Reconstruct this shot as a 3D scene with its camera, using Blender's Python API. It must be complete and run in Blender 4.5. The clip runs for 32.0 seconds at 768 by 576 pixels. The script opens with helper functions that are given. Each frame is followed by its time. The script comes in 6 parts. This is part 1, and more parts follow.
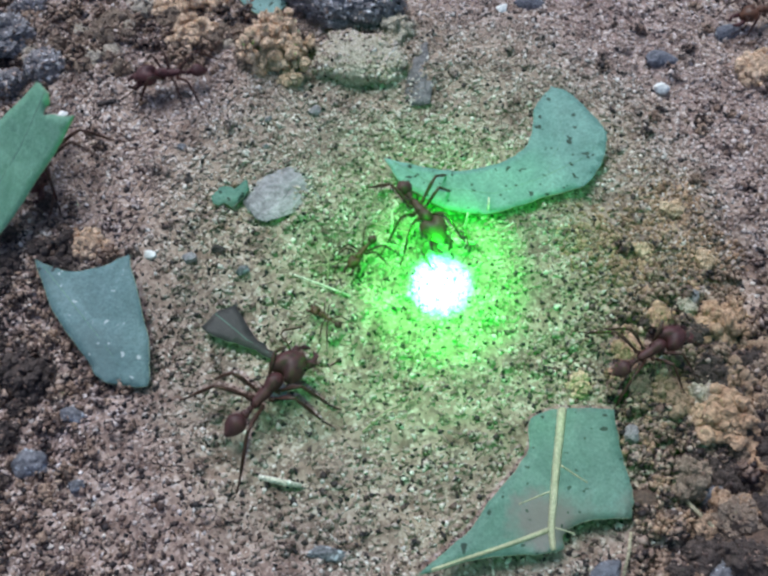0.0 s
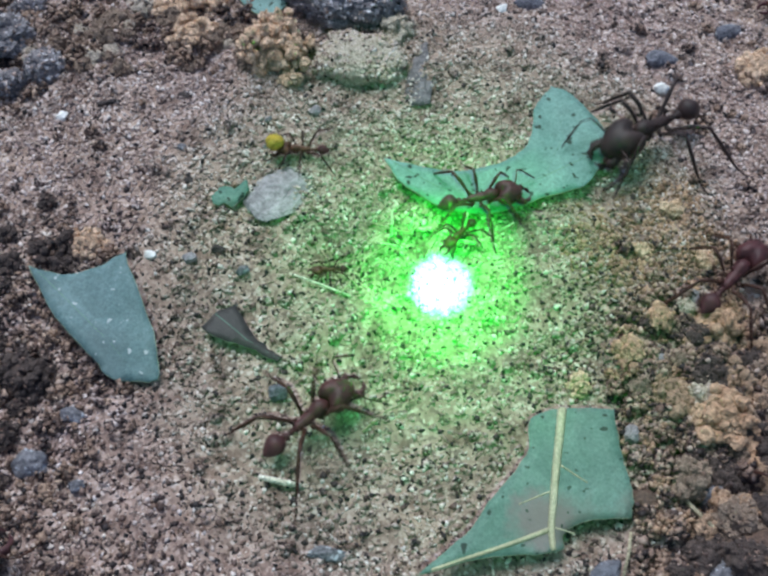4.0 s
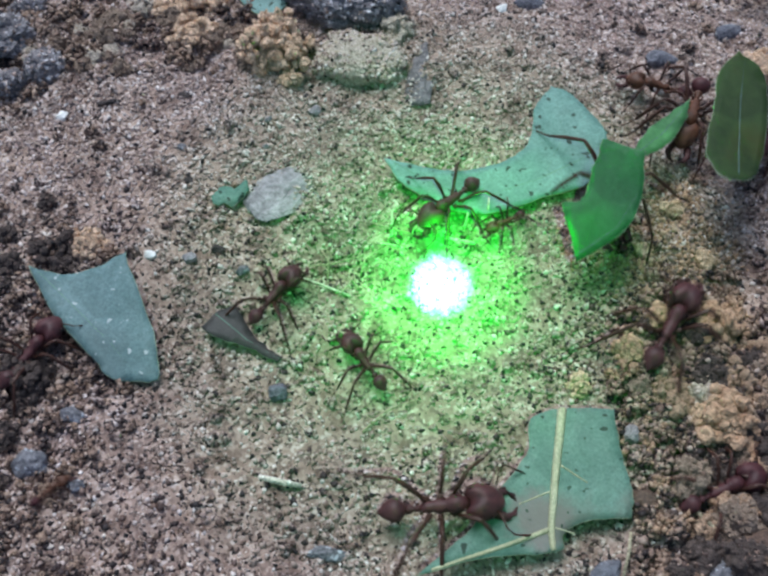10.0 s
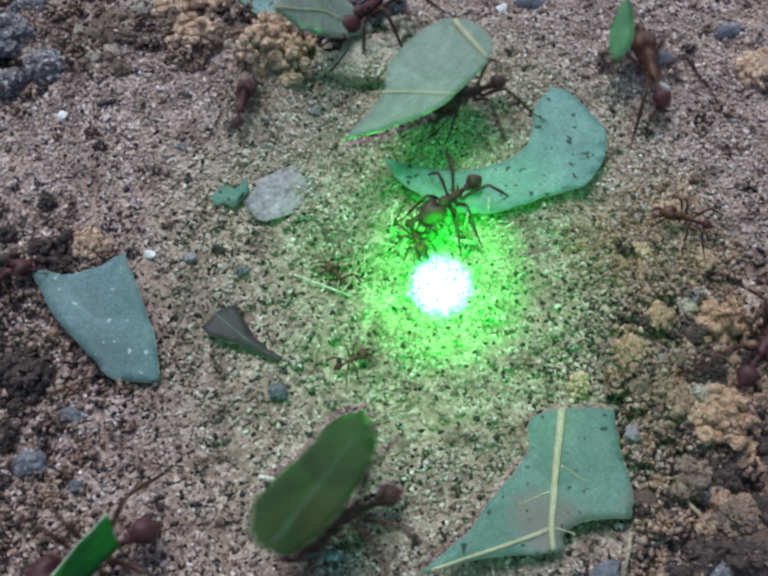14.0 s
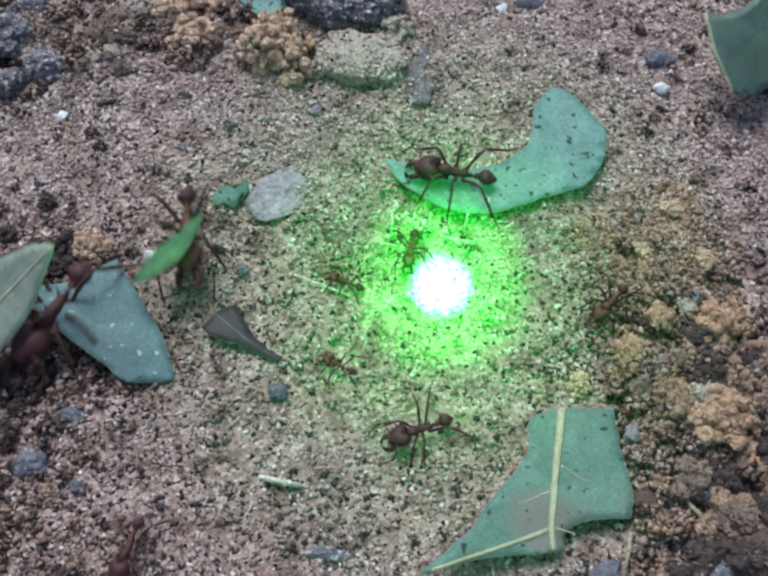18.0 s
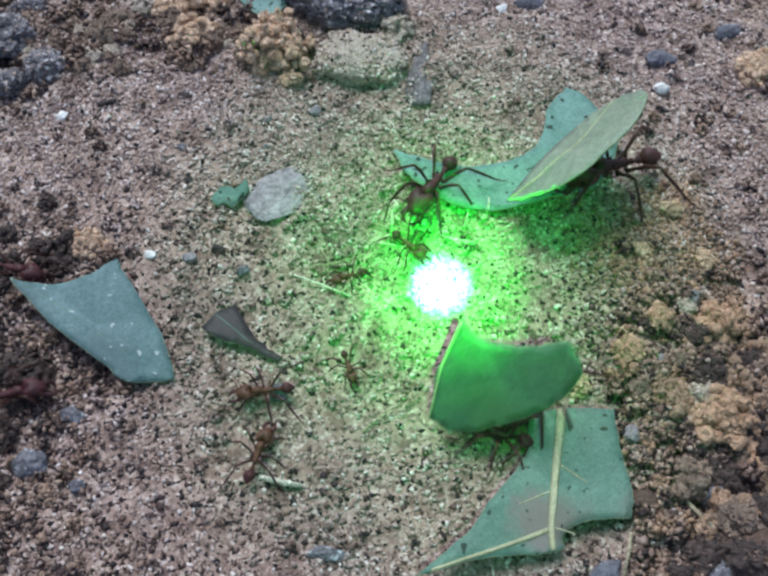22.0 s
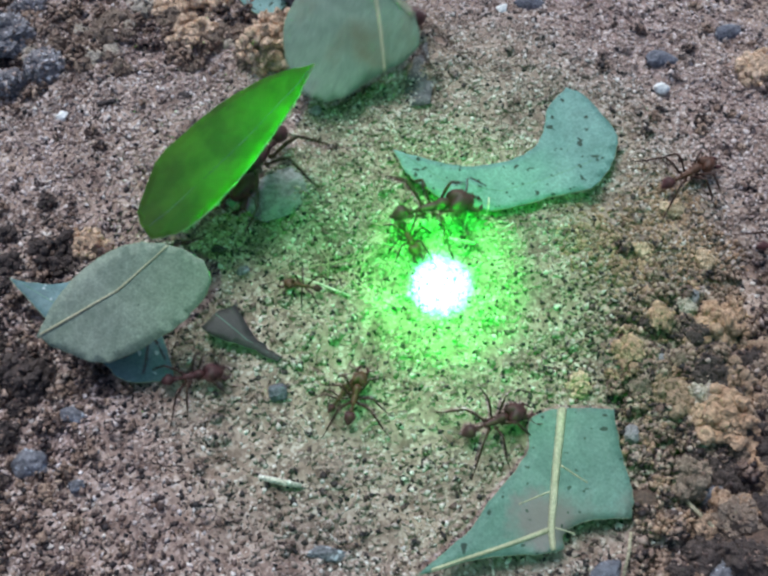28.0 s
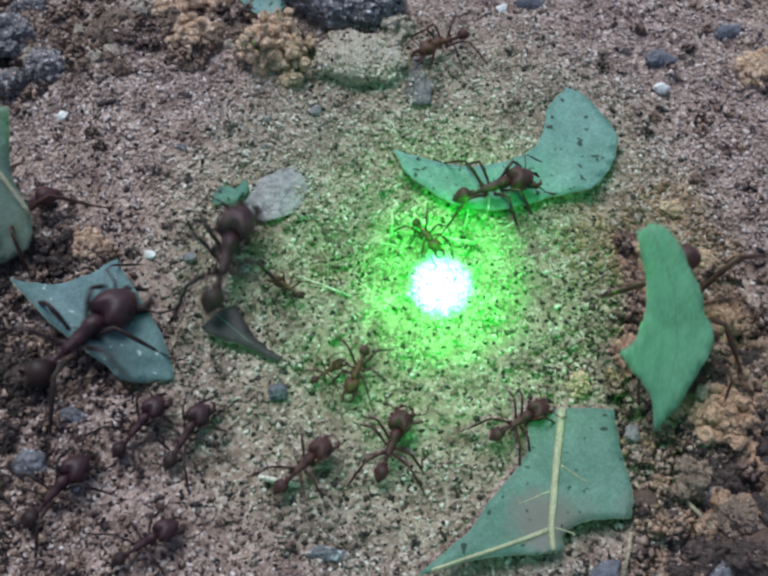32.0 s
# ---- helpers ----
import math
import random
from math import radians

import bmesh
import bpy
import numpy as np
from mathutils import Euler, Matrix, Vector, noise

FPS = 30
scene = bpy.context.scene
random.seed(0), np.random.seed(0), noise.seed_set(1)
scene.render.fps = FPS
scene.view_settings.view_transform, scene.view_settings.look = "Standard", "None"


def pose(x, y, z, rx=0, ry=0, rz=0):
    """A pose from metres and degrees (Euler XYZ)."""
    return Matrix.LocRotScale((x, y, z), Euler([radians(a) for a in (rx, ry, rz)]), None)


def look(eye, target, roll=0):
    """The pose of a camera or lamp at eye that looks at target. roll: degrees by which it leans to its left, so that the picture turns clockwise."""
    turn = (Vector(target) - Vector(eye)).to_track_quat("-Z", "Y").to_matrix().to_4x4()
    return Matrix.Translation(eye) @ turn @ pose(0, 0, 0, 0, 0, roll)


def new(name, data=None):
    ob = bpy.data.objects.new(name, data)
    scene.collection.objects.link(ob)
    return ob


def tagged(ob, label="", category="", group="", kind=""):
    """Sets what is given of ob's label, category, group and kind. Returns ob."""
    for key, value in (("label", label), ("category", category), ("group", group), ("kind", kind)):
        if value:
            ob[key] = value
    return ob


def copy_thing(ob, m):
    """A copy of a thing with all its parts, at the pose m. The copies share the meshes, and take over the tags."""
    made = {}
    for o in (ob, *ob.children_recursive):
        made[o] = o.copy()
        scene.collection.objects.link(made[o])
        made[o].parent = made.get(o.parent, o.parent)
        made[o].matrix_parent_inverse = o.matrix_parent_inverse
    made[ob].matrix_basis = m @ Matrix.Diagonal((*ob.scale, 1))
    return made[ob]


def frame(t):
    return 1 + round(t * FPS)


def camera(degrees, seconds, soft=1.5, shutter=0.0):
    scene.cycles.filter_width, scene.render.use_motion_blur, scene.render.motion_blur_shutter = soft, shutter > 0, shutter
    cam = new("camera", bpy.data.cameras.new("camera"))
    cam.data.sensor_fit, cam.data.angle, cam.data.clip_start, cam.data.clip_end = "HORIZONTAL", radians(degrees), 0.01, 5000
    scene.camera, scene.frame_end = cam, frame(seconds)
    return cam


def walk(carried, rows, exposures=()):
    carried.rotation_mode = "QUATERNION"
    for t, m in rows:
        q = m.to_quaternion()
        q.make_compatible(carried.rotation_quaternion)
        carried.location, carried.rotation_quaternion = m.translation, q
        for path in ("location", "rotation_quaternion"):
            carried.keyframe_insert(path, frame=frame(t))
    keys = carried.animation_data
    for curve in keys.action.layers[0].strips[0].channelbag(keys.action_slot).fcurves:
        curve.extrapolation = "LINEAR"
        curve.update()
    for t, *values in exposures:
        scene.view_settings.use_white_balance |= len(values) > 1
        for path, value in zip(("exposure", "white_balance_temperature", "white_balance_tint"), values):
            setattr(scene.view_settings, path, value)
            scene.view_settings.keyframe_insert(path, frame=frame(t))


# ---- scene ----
MM = 0.001
cam = camera(42.0, 32.0, soft=2.75, shutter=1.0)
EYE = (0, -0.04559, 0.07896)
walk(cam, [(0.0, look(EYE, (0, 0, 0))), (32.0, look(EYE, (0, 0, 0)))], exposures=((0.0, 0.0), (13.0, 0.0), (14.0, -0.15), (16.5, 0.0), (28.0, 0.0), (29.0, -0.08), (30.0, -0.04), (31.0, -0.14), (32.0, -0.2)))

# ---- light: soft shaded daylight, and the green laser spot on the sand ----
world = bpy.data.worlds.new("sky")
scene.world = world
world.use_nodes = True
sky = world.node_tree.nodes.new("ShaderNodeTexSky")
sky.sky_type, sky.sun_disc = "NISHITA", False
sky.sun_elevation, sky.sun_rotation = radians(60), radians(-24)
back = world.node_tree.nodes["Background"]
world.node_tree.links.new(sky.outputs[0], back.inputs[0])
back.inputs[1].default_value = 0.128

sun = new("sun", bpy.data.lights.new("sun", "SUN"))
sun.data.energy, sun.data.angle, sun.data.color = 3.2, radians(33), (0.83, 0.92, 0.98)
sun.matrix_basis = look((-0.22, 0.5, 0.95), (0, 0, 0))

SPOT = (5.2, 0.28)
# added lamp for light thrown back up from the spot, fading towards the ground
glow = new("laser_bounce_fill", bpy.data.lights.new("laser_bounce_fill", "SPOT"))
glow.data.energy, glow.data.color, glow.data.shadow_soft_size = 0.045, (0.01, 1.0, 0.02), 0.0012
glow.data.spot_size, glow.data.spot_blend = radians(178), 0.3
glow.matrix_basis = look((SPOT[0] * MM, SPOT[1] * MM, 1.9 * MM), (SPOT[0] * MM, SPOT[1] * MM + 1e-5, 1.0))


def beam(name, energy, colour, degrees, blend, aim=SPOT):
    """One cone of green light, from the pointer's place down to the spot."""
    ob = new(name, bpy.data.lights.new(name, "SPOT"))
    ob.data.energy, ob.data.color, ob.data.shadow_soft_size = energy, colour, 0.0005
    ob.data.spot_size, ob.data.spot_blend = radians(degrees), blend
    ob.matrix_basis = look((0.003, -0.137, 0.237), (aim[0] * MM, aim[1] * MM, 0))
    return ob


beam("laser_core", 175.0, (0.1, 1.0, 0.42), 1.27, 0.85)
# halo, ring and fringe: added lamps for the spot's glare and scattered green
beam("laser_halo", 12.5, (0.0, 1.0, 0.02), 3.9, 1.0, (5.25, 0.8))
beam("glare_ring", 2.2, (0.0, 1.0, 0.02), 7.6, 1.0, (5.2, 1.1))
beam("glare_fringe", 1.0, (0.02, 1.0, 0.02), 13.0, 1.0)


# ---- materials ----
def material(name, rough=0.6, metal=0.0, spec=0.4):
    m = bpy.data.materials.new(name)
    m.use_nodes = True
    b = m.node_tree.nodes["Principled BSDF"]
    b.inputs["Roughness"].default_value, b.inputs["Metallic"].default_value = rough, metal
    b.inputs["Specular IOR Level"].default_value = spec
    return m, m.node_tree.nodes, m.node_tree.links, b


def ramp(nodes, stops, constant=False):
    r = nodes.new("ShaderNodeValToRGB")
    if constant:
        r.color_ramp.interpolation = "CONSTANT"
    while len(r.color_ramp.elements) < len(stops):
        r.color_ramp.elements.new(0.5)
    for e, (p, c) in zip(r.color_ramp.elements, stops):
        e.position, e.color = p, (*c, 1)
    return r


def noise_node(nodes, links, scale, detail=4.0, rough=0.6, coords=None):
    n = nodes.new("ShaderNodeTexNoise")
    n.inputs["Scale"].default_value, n.inputs["Detail"].default_value, n.inputs["Roughness"].default_value = scale, detail, rough
    if coords is None:
        coords = nodes.new("ShaderNodeTexCoord").outputs["Object"]
    links.new(coords, n.inputs["Vector"])
    return n


def mixed(nodes, links, fac, a, b, mode="MIX"):
    x = nodes.new("ShaderNodeMix")
    x.data_type, x.blend_type = "RGBA", mode
    for sock, v in ((x.inputs[0], fac), (x.inputs[6], a), (x.inputs[7], b)):
        if isinstance(v, bpy.types.NodeSocket):
            links.new(v, sock)
        else:
            sock.default_value = v if isinstance(v, float) else (*v, 1)
    return x.outputs[2]


def bumped(nodes, links, bsdf, height, strength, distance):
    n = nodes.new("ShaderNodeBump")
    n.inputs["Strength"].default_value, n.inputs["Distance"].default_value = strength, distance
    links.new(height, n.inputs["Height"])
    links.new(n.outputs[0], bsdf.inputs["Normal"])


def grain_material(name, stops, patch_a, patch_b, patch_scale=70.0, rough=0.55, blotch=0.0):
    """Mineral grains: each grain its own tone, over broad patches of tint and smaller brown blotches."""
    m, nodes, links, b = material(name, rough)
    geo = nodes.new("ShaderNodeNewGeometry")
    r = ramp(nodes, stops)
    links.new(geo.outputs["Random Per Island"], r.inputs[0])
    big = noise_node(nodes, links, patch_scale, 3.0)
    tint = ramp(nodes, [(0.4, patch_a), (0.6, patch_b)])
    links.new(big.outputs["Fac"], tint.inputs[0])
    fine = noise_node(nodes, links, 5000.0, 2.0)
    shade = ramp(nodes, [(0.3, (0.75, 0.75, 0.75)), (0.7, (1.0, 1.0, 1.0))])
    links.new(fine.outputs["Fac"], shade.inputs[0])
    c = mixed(nodes, links, 1.0, r.outputs[0], tint.outputs[0], "MULTIPLY")
    c = mixed(nodes, links, 1.0, c, shade.outputs[0], "MULTIPLY")
    if blotch:
        c = mixed(nodes, links, blotch, c, brown_blotch(nodes, links), "MULTIPLY")
    links.new(c, b.inputs["Base Color"])
    return m


def brown_blotch(nodes, links):
    """Damp brown blotches in the sand, a few millimetres across."""
    n = noise_node(nodes, links, 330.0, 4.0, 0.65)
    k = ramp(nodes, [(0.36, (0.5, 0.42, 0.4)), (0.47, (0.92, 0.86, 0.83)), (0.62, (1.08, 1.05, 1.04))])
    links.new(n.outputs["Fac"], k.inputs[0])
    return k.outputs[0]


SAND_STOPS = [(0.0, (0.02, 0.018, 0.019)), (0.15, (0.07, 0.053, 0.054)), (0.215, (0.24, 0.17, 0.15)), (0.4, (0.38, 0.3, 0.265)),
              (0.7, (0.51, 0.425, 0.385)), (0.9, (0.69, 0.62, 0.585)), (1.0, (0.92, 0.9, 0.88))]
SAND = grain_material("sand_grains", SAND_STOPS, (0.82, 0.76, 0.77), (1.05, 1.01, 0.95), 110.0, 0.55, 0.85)
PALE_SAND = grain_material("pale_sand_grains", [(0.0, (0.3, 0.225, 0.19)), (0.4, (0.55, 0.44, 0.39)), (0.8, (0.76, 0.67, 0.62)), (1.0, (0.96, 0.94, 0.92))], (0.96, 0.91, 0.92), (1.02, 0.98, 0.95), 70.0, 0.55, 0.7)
SOIL_STOPS = [(0.0, (0.016, 0.012, 0.013)), (0.35, (0.06, 0.038, 0.036)), (0.62, (0.17, 0.11, 0.085)), (0.85, (0.36, 0.25, 0.19)), (1.0, (0.58, 0.46, 0.38))]
SOIL = grain_material("soil_grains", SOIL_STOPS, (0.85, 0.8, 0.86), (1.0, 0.95, 0.9))
OCHRE = grain_material("ochre_grains", [(0.0, (0.26, 0.13, 0.07)), (0.2, (0.54, 0.31, 0.17)), (0.75, (0.8, 0.53, 0.33)), (1.0, (0.94, 0.76, 0.57))], (0.85, 0.8, 0.75), (1.0, 0.98, 0.92), 300.0)
AMBER = grain_material("amber_grains", [(0.0, (0.2, 0.09, 0.045)), (0.25, (0.44, 0.235, 0.12)), (0.75, (0.68, 0.42, 0.25)), (1.0, (0.88, 0.66, 0.47))], (0.85, 0.8, 0.75), (1.0, 0.98, 0.92), 300.0)
RUST = grain_material("rust_grains", [(0.0, (0.1, 0.055, 0.035)), (0.3, (0.34, 0.21, 0.135)), (0.75, (0.5, 0.325, 0.215)), (1.0, (0.62, 0.45, 0.33))], (0.8, 0.76, 0.76), (1.0, 0.96, 0.92), 200.0)
BROWN = grain_material("brown_grains", [(0.0, (0.07, 0.045, 0.035)), (0.35, (0.24, 0.155, 0.115)), (0.75, (0.4, 0.28, 0.21)), (1.0, (0.56, 0.43, 0.34))], (0.85, 0.8, 0.8), (1.0, 0.96, 0.92), 300.0)
BUFF = grain_material("buff_grains", [(0.0, (0.2, 0.16, 0.12)), (0.3, (0.46, 0.38, 0.28)), (0.7, (0.65, 0.56, 0.44)), (1.0, (0.85, 0.8, 0.7))], (0.92, 0.88, 0.84), (1.0, 0.97, 0.9), 300.0)


def base_sand():
    m, nodes, links, b = material("packed_sand", 0.85, spec=0.2)
    a = noise_node(nodes, links, 1600.0, 3.0)
    cell = nodes.new("ShaderNodeTexVoronoi")
    cell.inputs["Scale"].default_value = 2900.0
    links.new(nodes.new("ShaderNodeTexCoord").outputs["Object"], cell.inputs["Vector"])
    apart = nodes.new("ShaderNodeSeparateColor")
    links.new(cell.outputs["Color"], apart.inputs[0])
    r = ramp(nodes, SAND_STOPS)
    links.new(apart.outputs[0], r.inputs[0])
    # gaps between grains are darkened in the colour, as shade would
    edge = ramp(nodes, [(0.25, (1.0, 1.0, 1.0)), (0.75, (0.7, 0.68, 0.66))])
    links.new(cell.outputs["Distance"], edge.inputs[0])
    big = noise_node(nodes, links, 45.0, 4.0)
    t = ramp(nodes, [(0.35, (0.85, 0.78, 0.8)), (0.65, (1.0, 0.95, 0.88))])
    links.new(big.outputs["Fac"], t.inputs[0])
    c = mixed(nodes, links, 0.8, r.outputs[0], edge.outputs[0], "MULTIPLY")
    c = mixed(nodes, links, 0.5, c, (0.385, 0.305, 0.265))
    c = mixed(nodes, links, 0.85, c, brown_blotch(nodes, links), "MULTIPLY")
    links.new(mixed(nodes, links, 1.0, c, t.outputs[0], "MULTIPLY"), b.inputs["Base Color"])
    bumped(nodes, links, b, cell.outputs["Distance"], -0.8, 0.0004)
    return m


GROUND = base_sand()


def stone_material(name, dark, light, scale=900.0, rough=0.6, flecks=None, pits=0.5):
    m, nodes, links, b = material(name, rough)
    n = noise_node(nodes, links, scale, 5.0, 0.7)
    r = ramp(nodes, [(0.3, dark), (0.7, light)])
    links.new(n.outputs["Fac"], r.inputs[0])
    fine = noise_node(nodes, links, scale * 5, 2.0)
    s = ramp(nodes, [(0.35, (pits, pits, pits)), (0.65, (1.0, 1.0, 1.0))])
    links.new(fine.outputs["Fac"], s.inputs[0])
    c = mixed(nodes, links, 1.0, r.outputs[0], s.outputs[0], "MULTIPLY")
    if flecks:
        n3 = noise_node(nodes, links, 1900.0, 2.0, 0.5)
        k = ramp(nodes, [(0.6, (0, 0, 0)), (0.66, (1, 1, 1))])
        links.new(n3.outputs["Fac"], k.inputs[0])
        c = mixed(nodes, links, k.outputs[0], c, flecks)
    links.new(c, b.inputs["Base Color"])
    bumped(nodes, links, b, fine.outputs["Fac"], 0.7, 0.0004)
    return m


SLATE = stone_material("slate", (0.085, 0.083, 0.094), (0.38, 0.365, 0.395), 600.0, 0.65, (0.5, 0.52, 0.56))
GREY_SLATE = stone_material("grey_slate", (0.12, 0.105, 0.115), (0.5, 0.46, 0.47), 900.0, 0.85, (0.78, 0.74, 0.75))
BLUESTONE = stone_material("bluish_stone", (0.1, 0.1, 0.125), (0.3, 0.3, 0.345))
QUARTZ = stone_material("quartz", (0.86, 0.83, 0.78), (0.97, 0.96, 0.93), 300.0, 0.4, (0.97, 0.96, 0.94), 0.88)
GREYSTONE = stone_material("grey_stone", (0.26, 0.23, 0.24), (0.46, 0.42, 0.42))
PALE_STONE = stone_material("pale_grey_stone", (0.28, 0.25, 0.265), (0.43, 0.39, 0.405), 330.0, 0.45)
SLIVER = stone_material("dull_sliver", (0.13, 0.115, 0.12), (0.27, 0.24, 0.25), 500.0, 0.7)
BROWNSTONE = stone_material("brown_stone", (0.07, 0.04, 0.03), (0.24, 0.15, 0.11), 600.0, 0.7)
DARKCLOD = stone_material("dark_clod", (0.03, 0.024, 0.024), (0.14, 0.11, 0.1), 700.0, 0.9)
FIBRE = stone_material("dry_fibre", (0.38, 0.31, 0.2), (0.62, 0.54, 0.38), 700.0, 0.6)
STRAW = stone_material("straw", (0.6, 0.52, 0.4), (0.9, 0.84, 0.72), 500.0, 0.6, (0.9, 0.86, 0.76))
YELLOW = stone_material("yellow_pellet", (0.6, 0.38, 0.03), (0.8, 0.58, 0.08), 1500.0, 0.5)


def leaf_material(name, dark, light, through_colour, amount, specks=0.0, brown=None, rough=0.5, mottle=900.0, spec=0.3, fleck=(0.02, 0.045, 0.035), patchy=0.5, stain=None):
    """Leaf blade: mottled green, fine vein relief, lets light through."""
    m, nodes, links, b = material(name, rough, spec=spec)
    n = noise_node(nodes, links, 260.0, 5.0, 0.65)
    r = ramp(nodes, [(0.3, dark), (0.7, light)])
    links.new(n.outputs["Fac"], r.inputs[0])
    c = r.outputs[0]
    cell = nodes.new("ShaderNodeTexVoronoi")
    cell.feature, cell.inputs["Scale"].default_value = "DISTANCE_TO_EDGE", 2600.0
    links.new(nodes.new("ShaderNodeTexCoord").outputs["Object"], cell.inputs["Vector"])
    v = ramp(nodes, [(0.0, (1.13, 1.12, 1.1)), (0.12, (0.95, 0.95, 0.95))])
    links.new(cell.outputs["Distance"], v.inputs[0])
    c = mixed(nodes, links, 1.0, c, v.outputs[0], "MULTIPLY")
    soft = noise_node(nodes, links, mottle, 3.0, 0.6)
    sm = ramp(nodes, [(0.32, (0.85, 0.86, 0.86)), (0.68, (1.12, 1.11, 1.11))])
    links.new(soft.outputs["Fac"], sm.inputs[0])
    c = mixed(nodes, links, 1.0, c, sm.outputs[0], "MULTIPLY")
    pores = noise_node(nodes, links, 3600.0, 3.0, 0.7)
    pm = ramp(nodes, [(0.36, (0.72, 0.74, 0.74)), (0.5, (1.0, 1.0, 1.0)), (0.66, (1.28, 1.24, 1.22))])
    links.new(pores.outputs["Fac"], pm.inputs[0])
    c = mixed(nodes, links, 0.5, c, pm.outputs[0], "MULTIPLY")
    if stain:
        x0, y0, reach, tone = stain
        away = nodes.new("ShaderNodeVectorMath")
        away.operation = "DISTANCE"
        away.inputs[1].default_value = (x0 * MM, y0 * MM, 0)
        links.new(nodes.new("ShaderNodeTexCoord").outputs["Object"], away.inputs[0])
        ragged = nodes.new("ShaderNodeMath")
        ragged.operation, ragged.inputs[1].default_value = "MULTIPLY_ADD", 1.0 / (reach * MM)
        links.new(away.outputs["Value"], ragged.inputs[0])
        links.new(noise_node(nodes, links, 420.0, 4.0, 0.65).outputs["Fac"], ragged.inputs[2])
        k = ramp(nodes, [(0.72, (0.8, 0.8, 0.8)), (1.0, (0, 0, 0))])
        links.new(ragged.outputs[0], k.inputs[0])
        c = mixed(nodes, links, k.outputs[0], c, tone)
    if brown:
        n2 = noise_node(nodes, links, 120.0, 4.0, 0.6)
        k = ramp(nodes, [(0.52, (0, 0, 0)), (0.68, (0.85, 0.85, 0.85))])
        links.new(n2.outputs["Fac"], k.inputs[0])
        c = mixed(nodes, links, k.outputs[0], c, brown)
    if specks:
        n3 = noise_node(nodes, links, 1150.0, 2.0, 0.5)
        k = ramp(nodes, [(specks, (0, 0, 0)), (specks + 0.03, (1, 1, 1))])
        links.new(n3.outputs["Fac"], k.inputs[0])
        c = mixed(nodes, links, k.outputs[0], c, fleck)
    links.new(c, b.inputs["Base Color"])
    bumped(nodes, links, b, pores.outputs["Fac"], 0.35, 0.00025)
    tr = nodes.new("ShaderNodeBsdfTranslucent")
    patch = noise_node(nodes, links, 190.0, 3.0, 0.55)
    pr = ramp(nodes, [(0.42, tuple(patchy * v for v in through_colour)), (0.5, tuple((0.5 + 0.5 * patchy) * v for v in through_colour)), (0.62, through_colour)])
    links.new(patch.outputs["Fac"], pr.inputs[0])
    links.new(pr.outputs[0], tr.inputs[0])
    mix = nodes.new("ShaderNodeMixShader")
    mix.inputs[0].default_value = amount
    links.new(b.outputs[0], mix.inputs[1])
    links.new(tr.outputs[0], mix.inputs[2])
    links.new(mix.outputs[0], nodes["Material Output"].inputs[0])
    return m


LEAF_SPOTTED = leaf_material("leaf_blue_green", (0.13, 0.265, 0.235), (0.22, 0.38, 0.35), (0.1, 0.3, 0.12), 0.15, 0.64)
LEAF_WORN = leaf_material("leaf_worn_teal", (0.075, 0.15, 0.152), (0.2, 0.31, 0.31), (0.1, 0.3, 0.14), 0.1, 0.665, (0.08, 0.13, 0.13), 0.55, 1500.0, 0.3, (0.46, 0.53, 0.52))
LEAF_BROAD = leaf_material("leaf_broad_green", (0.112, 0.22, 0.175), (0.2, 0.33, 0.275), (0.2, 0.5, 0.16), 0.22, 0.66, (0.2, 0.17, 0.15), stain=(-1.2, -2.9, 6.0, (0.27, 0.22, 0.21)))
LEAF_FRESH = leaf_material("leaf_fresh_green", (0.15, 0.34, 0.23), (0.24, 0.46, 0.33), (0.18, 0.7, 0.2), 0.25)
LEAF_BRIGHT = leaf_material("leaf_bright_green", (0.08, 0.25, 0.1), (0.15, 0.36, 0.17), (0.18, 0.85, 0.1), 0.45)
LEAF_DEEP = leaf_material("leaf_deep_green", (0.03, 0.125, 0.06), (0.06, 0.2, 0.1), (0.15, 0.9, 0.12), 0.45)
LEAF_DARK = leaf_material("leaf_dark_olive", (0.026, 0.048, 0.017), (0.057, 0.09, 0.036), (0.3, 0.85, 0.06), 0.29, 0.0, (0.06, 0.04, 0.018), 0.6, 700.0, 0.2)
LEAF_OLIVE = leaf_material("leaf_dark_green_brown", (0.055, 0.08, 0.026), (0.1, 0.135, 0.048), (0.38, 0.98, 0.1), 0.7, 0.0, (0.07, 0.045, 0.02), 0.6, 700.0, 0.2, patchy=0.62)
LEAF_GREY = leaf_material("leaf_grey_green", (0.19, 0.29, 0.21), (0.29, 0.39, 0.3), (0.25, 0.4, 0.24), 0.28, 0.72, (0.17, 0.15, 0.08))
LEAF_CHIP = leaf_material("leaf_dull_teal", (0.09, 0.22, 0.16), (0.19, 0.36, 0.28), (0.1, 0.4, 0.12), 0.2, 0.6, (0.2, 0.24, 0.18))
LEAF_EDGE = leaf_material("leaf_cut_edge", (0.24, 0.31, 0.2), (0.46, 0.52, 0.38), (0.3, 0.4, 0.14), 0.3)
LEAF_MOSS = leaf_material("leaf_moss_green", (0.058, 0.11, 0.085), (0.115, 0.185, 0.15), (0.14, 0.6, 0.12), 0.2, 0.7, (0.09, 0.13, 0.08), 0.36, 900.0, 0.5)
LEAF_PALE = leaf_material("leaf_pale_underside", (0.21, 0.265, 0.2), (0.325, 0.37, 0.295), (0.2, 0.3, 0.16), 0.1, 0.72)
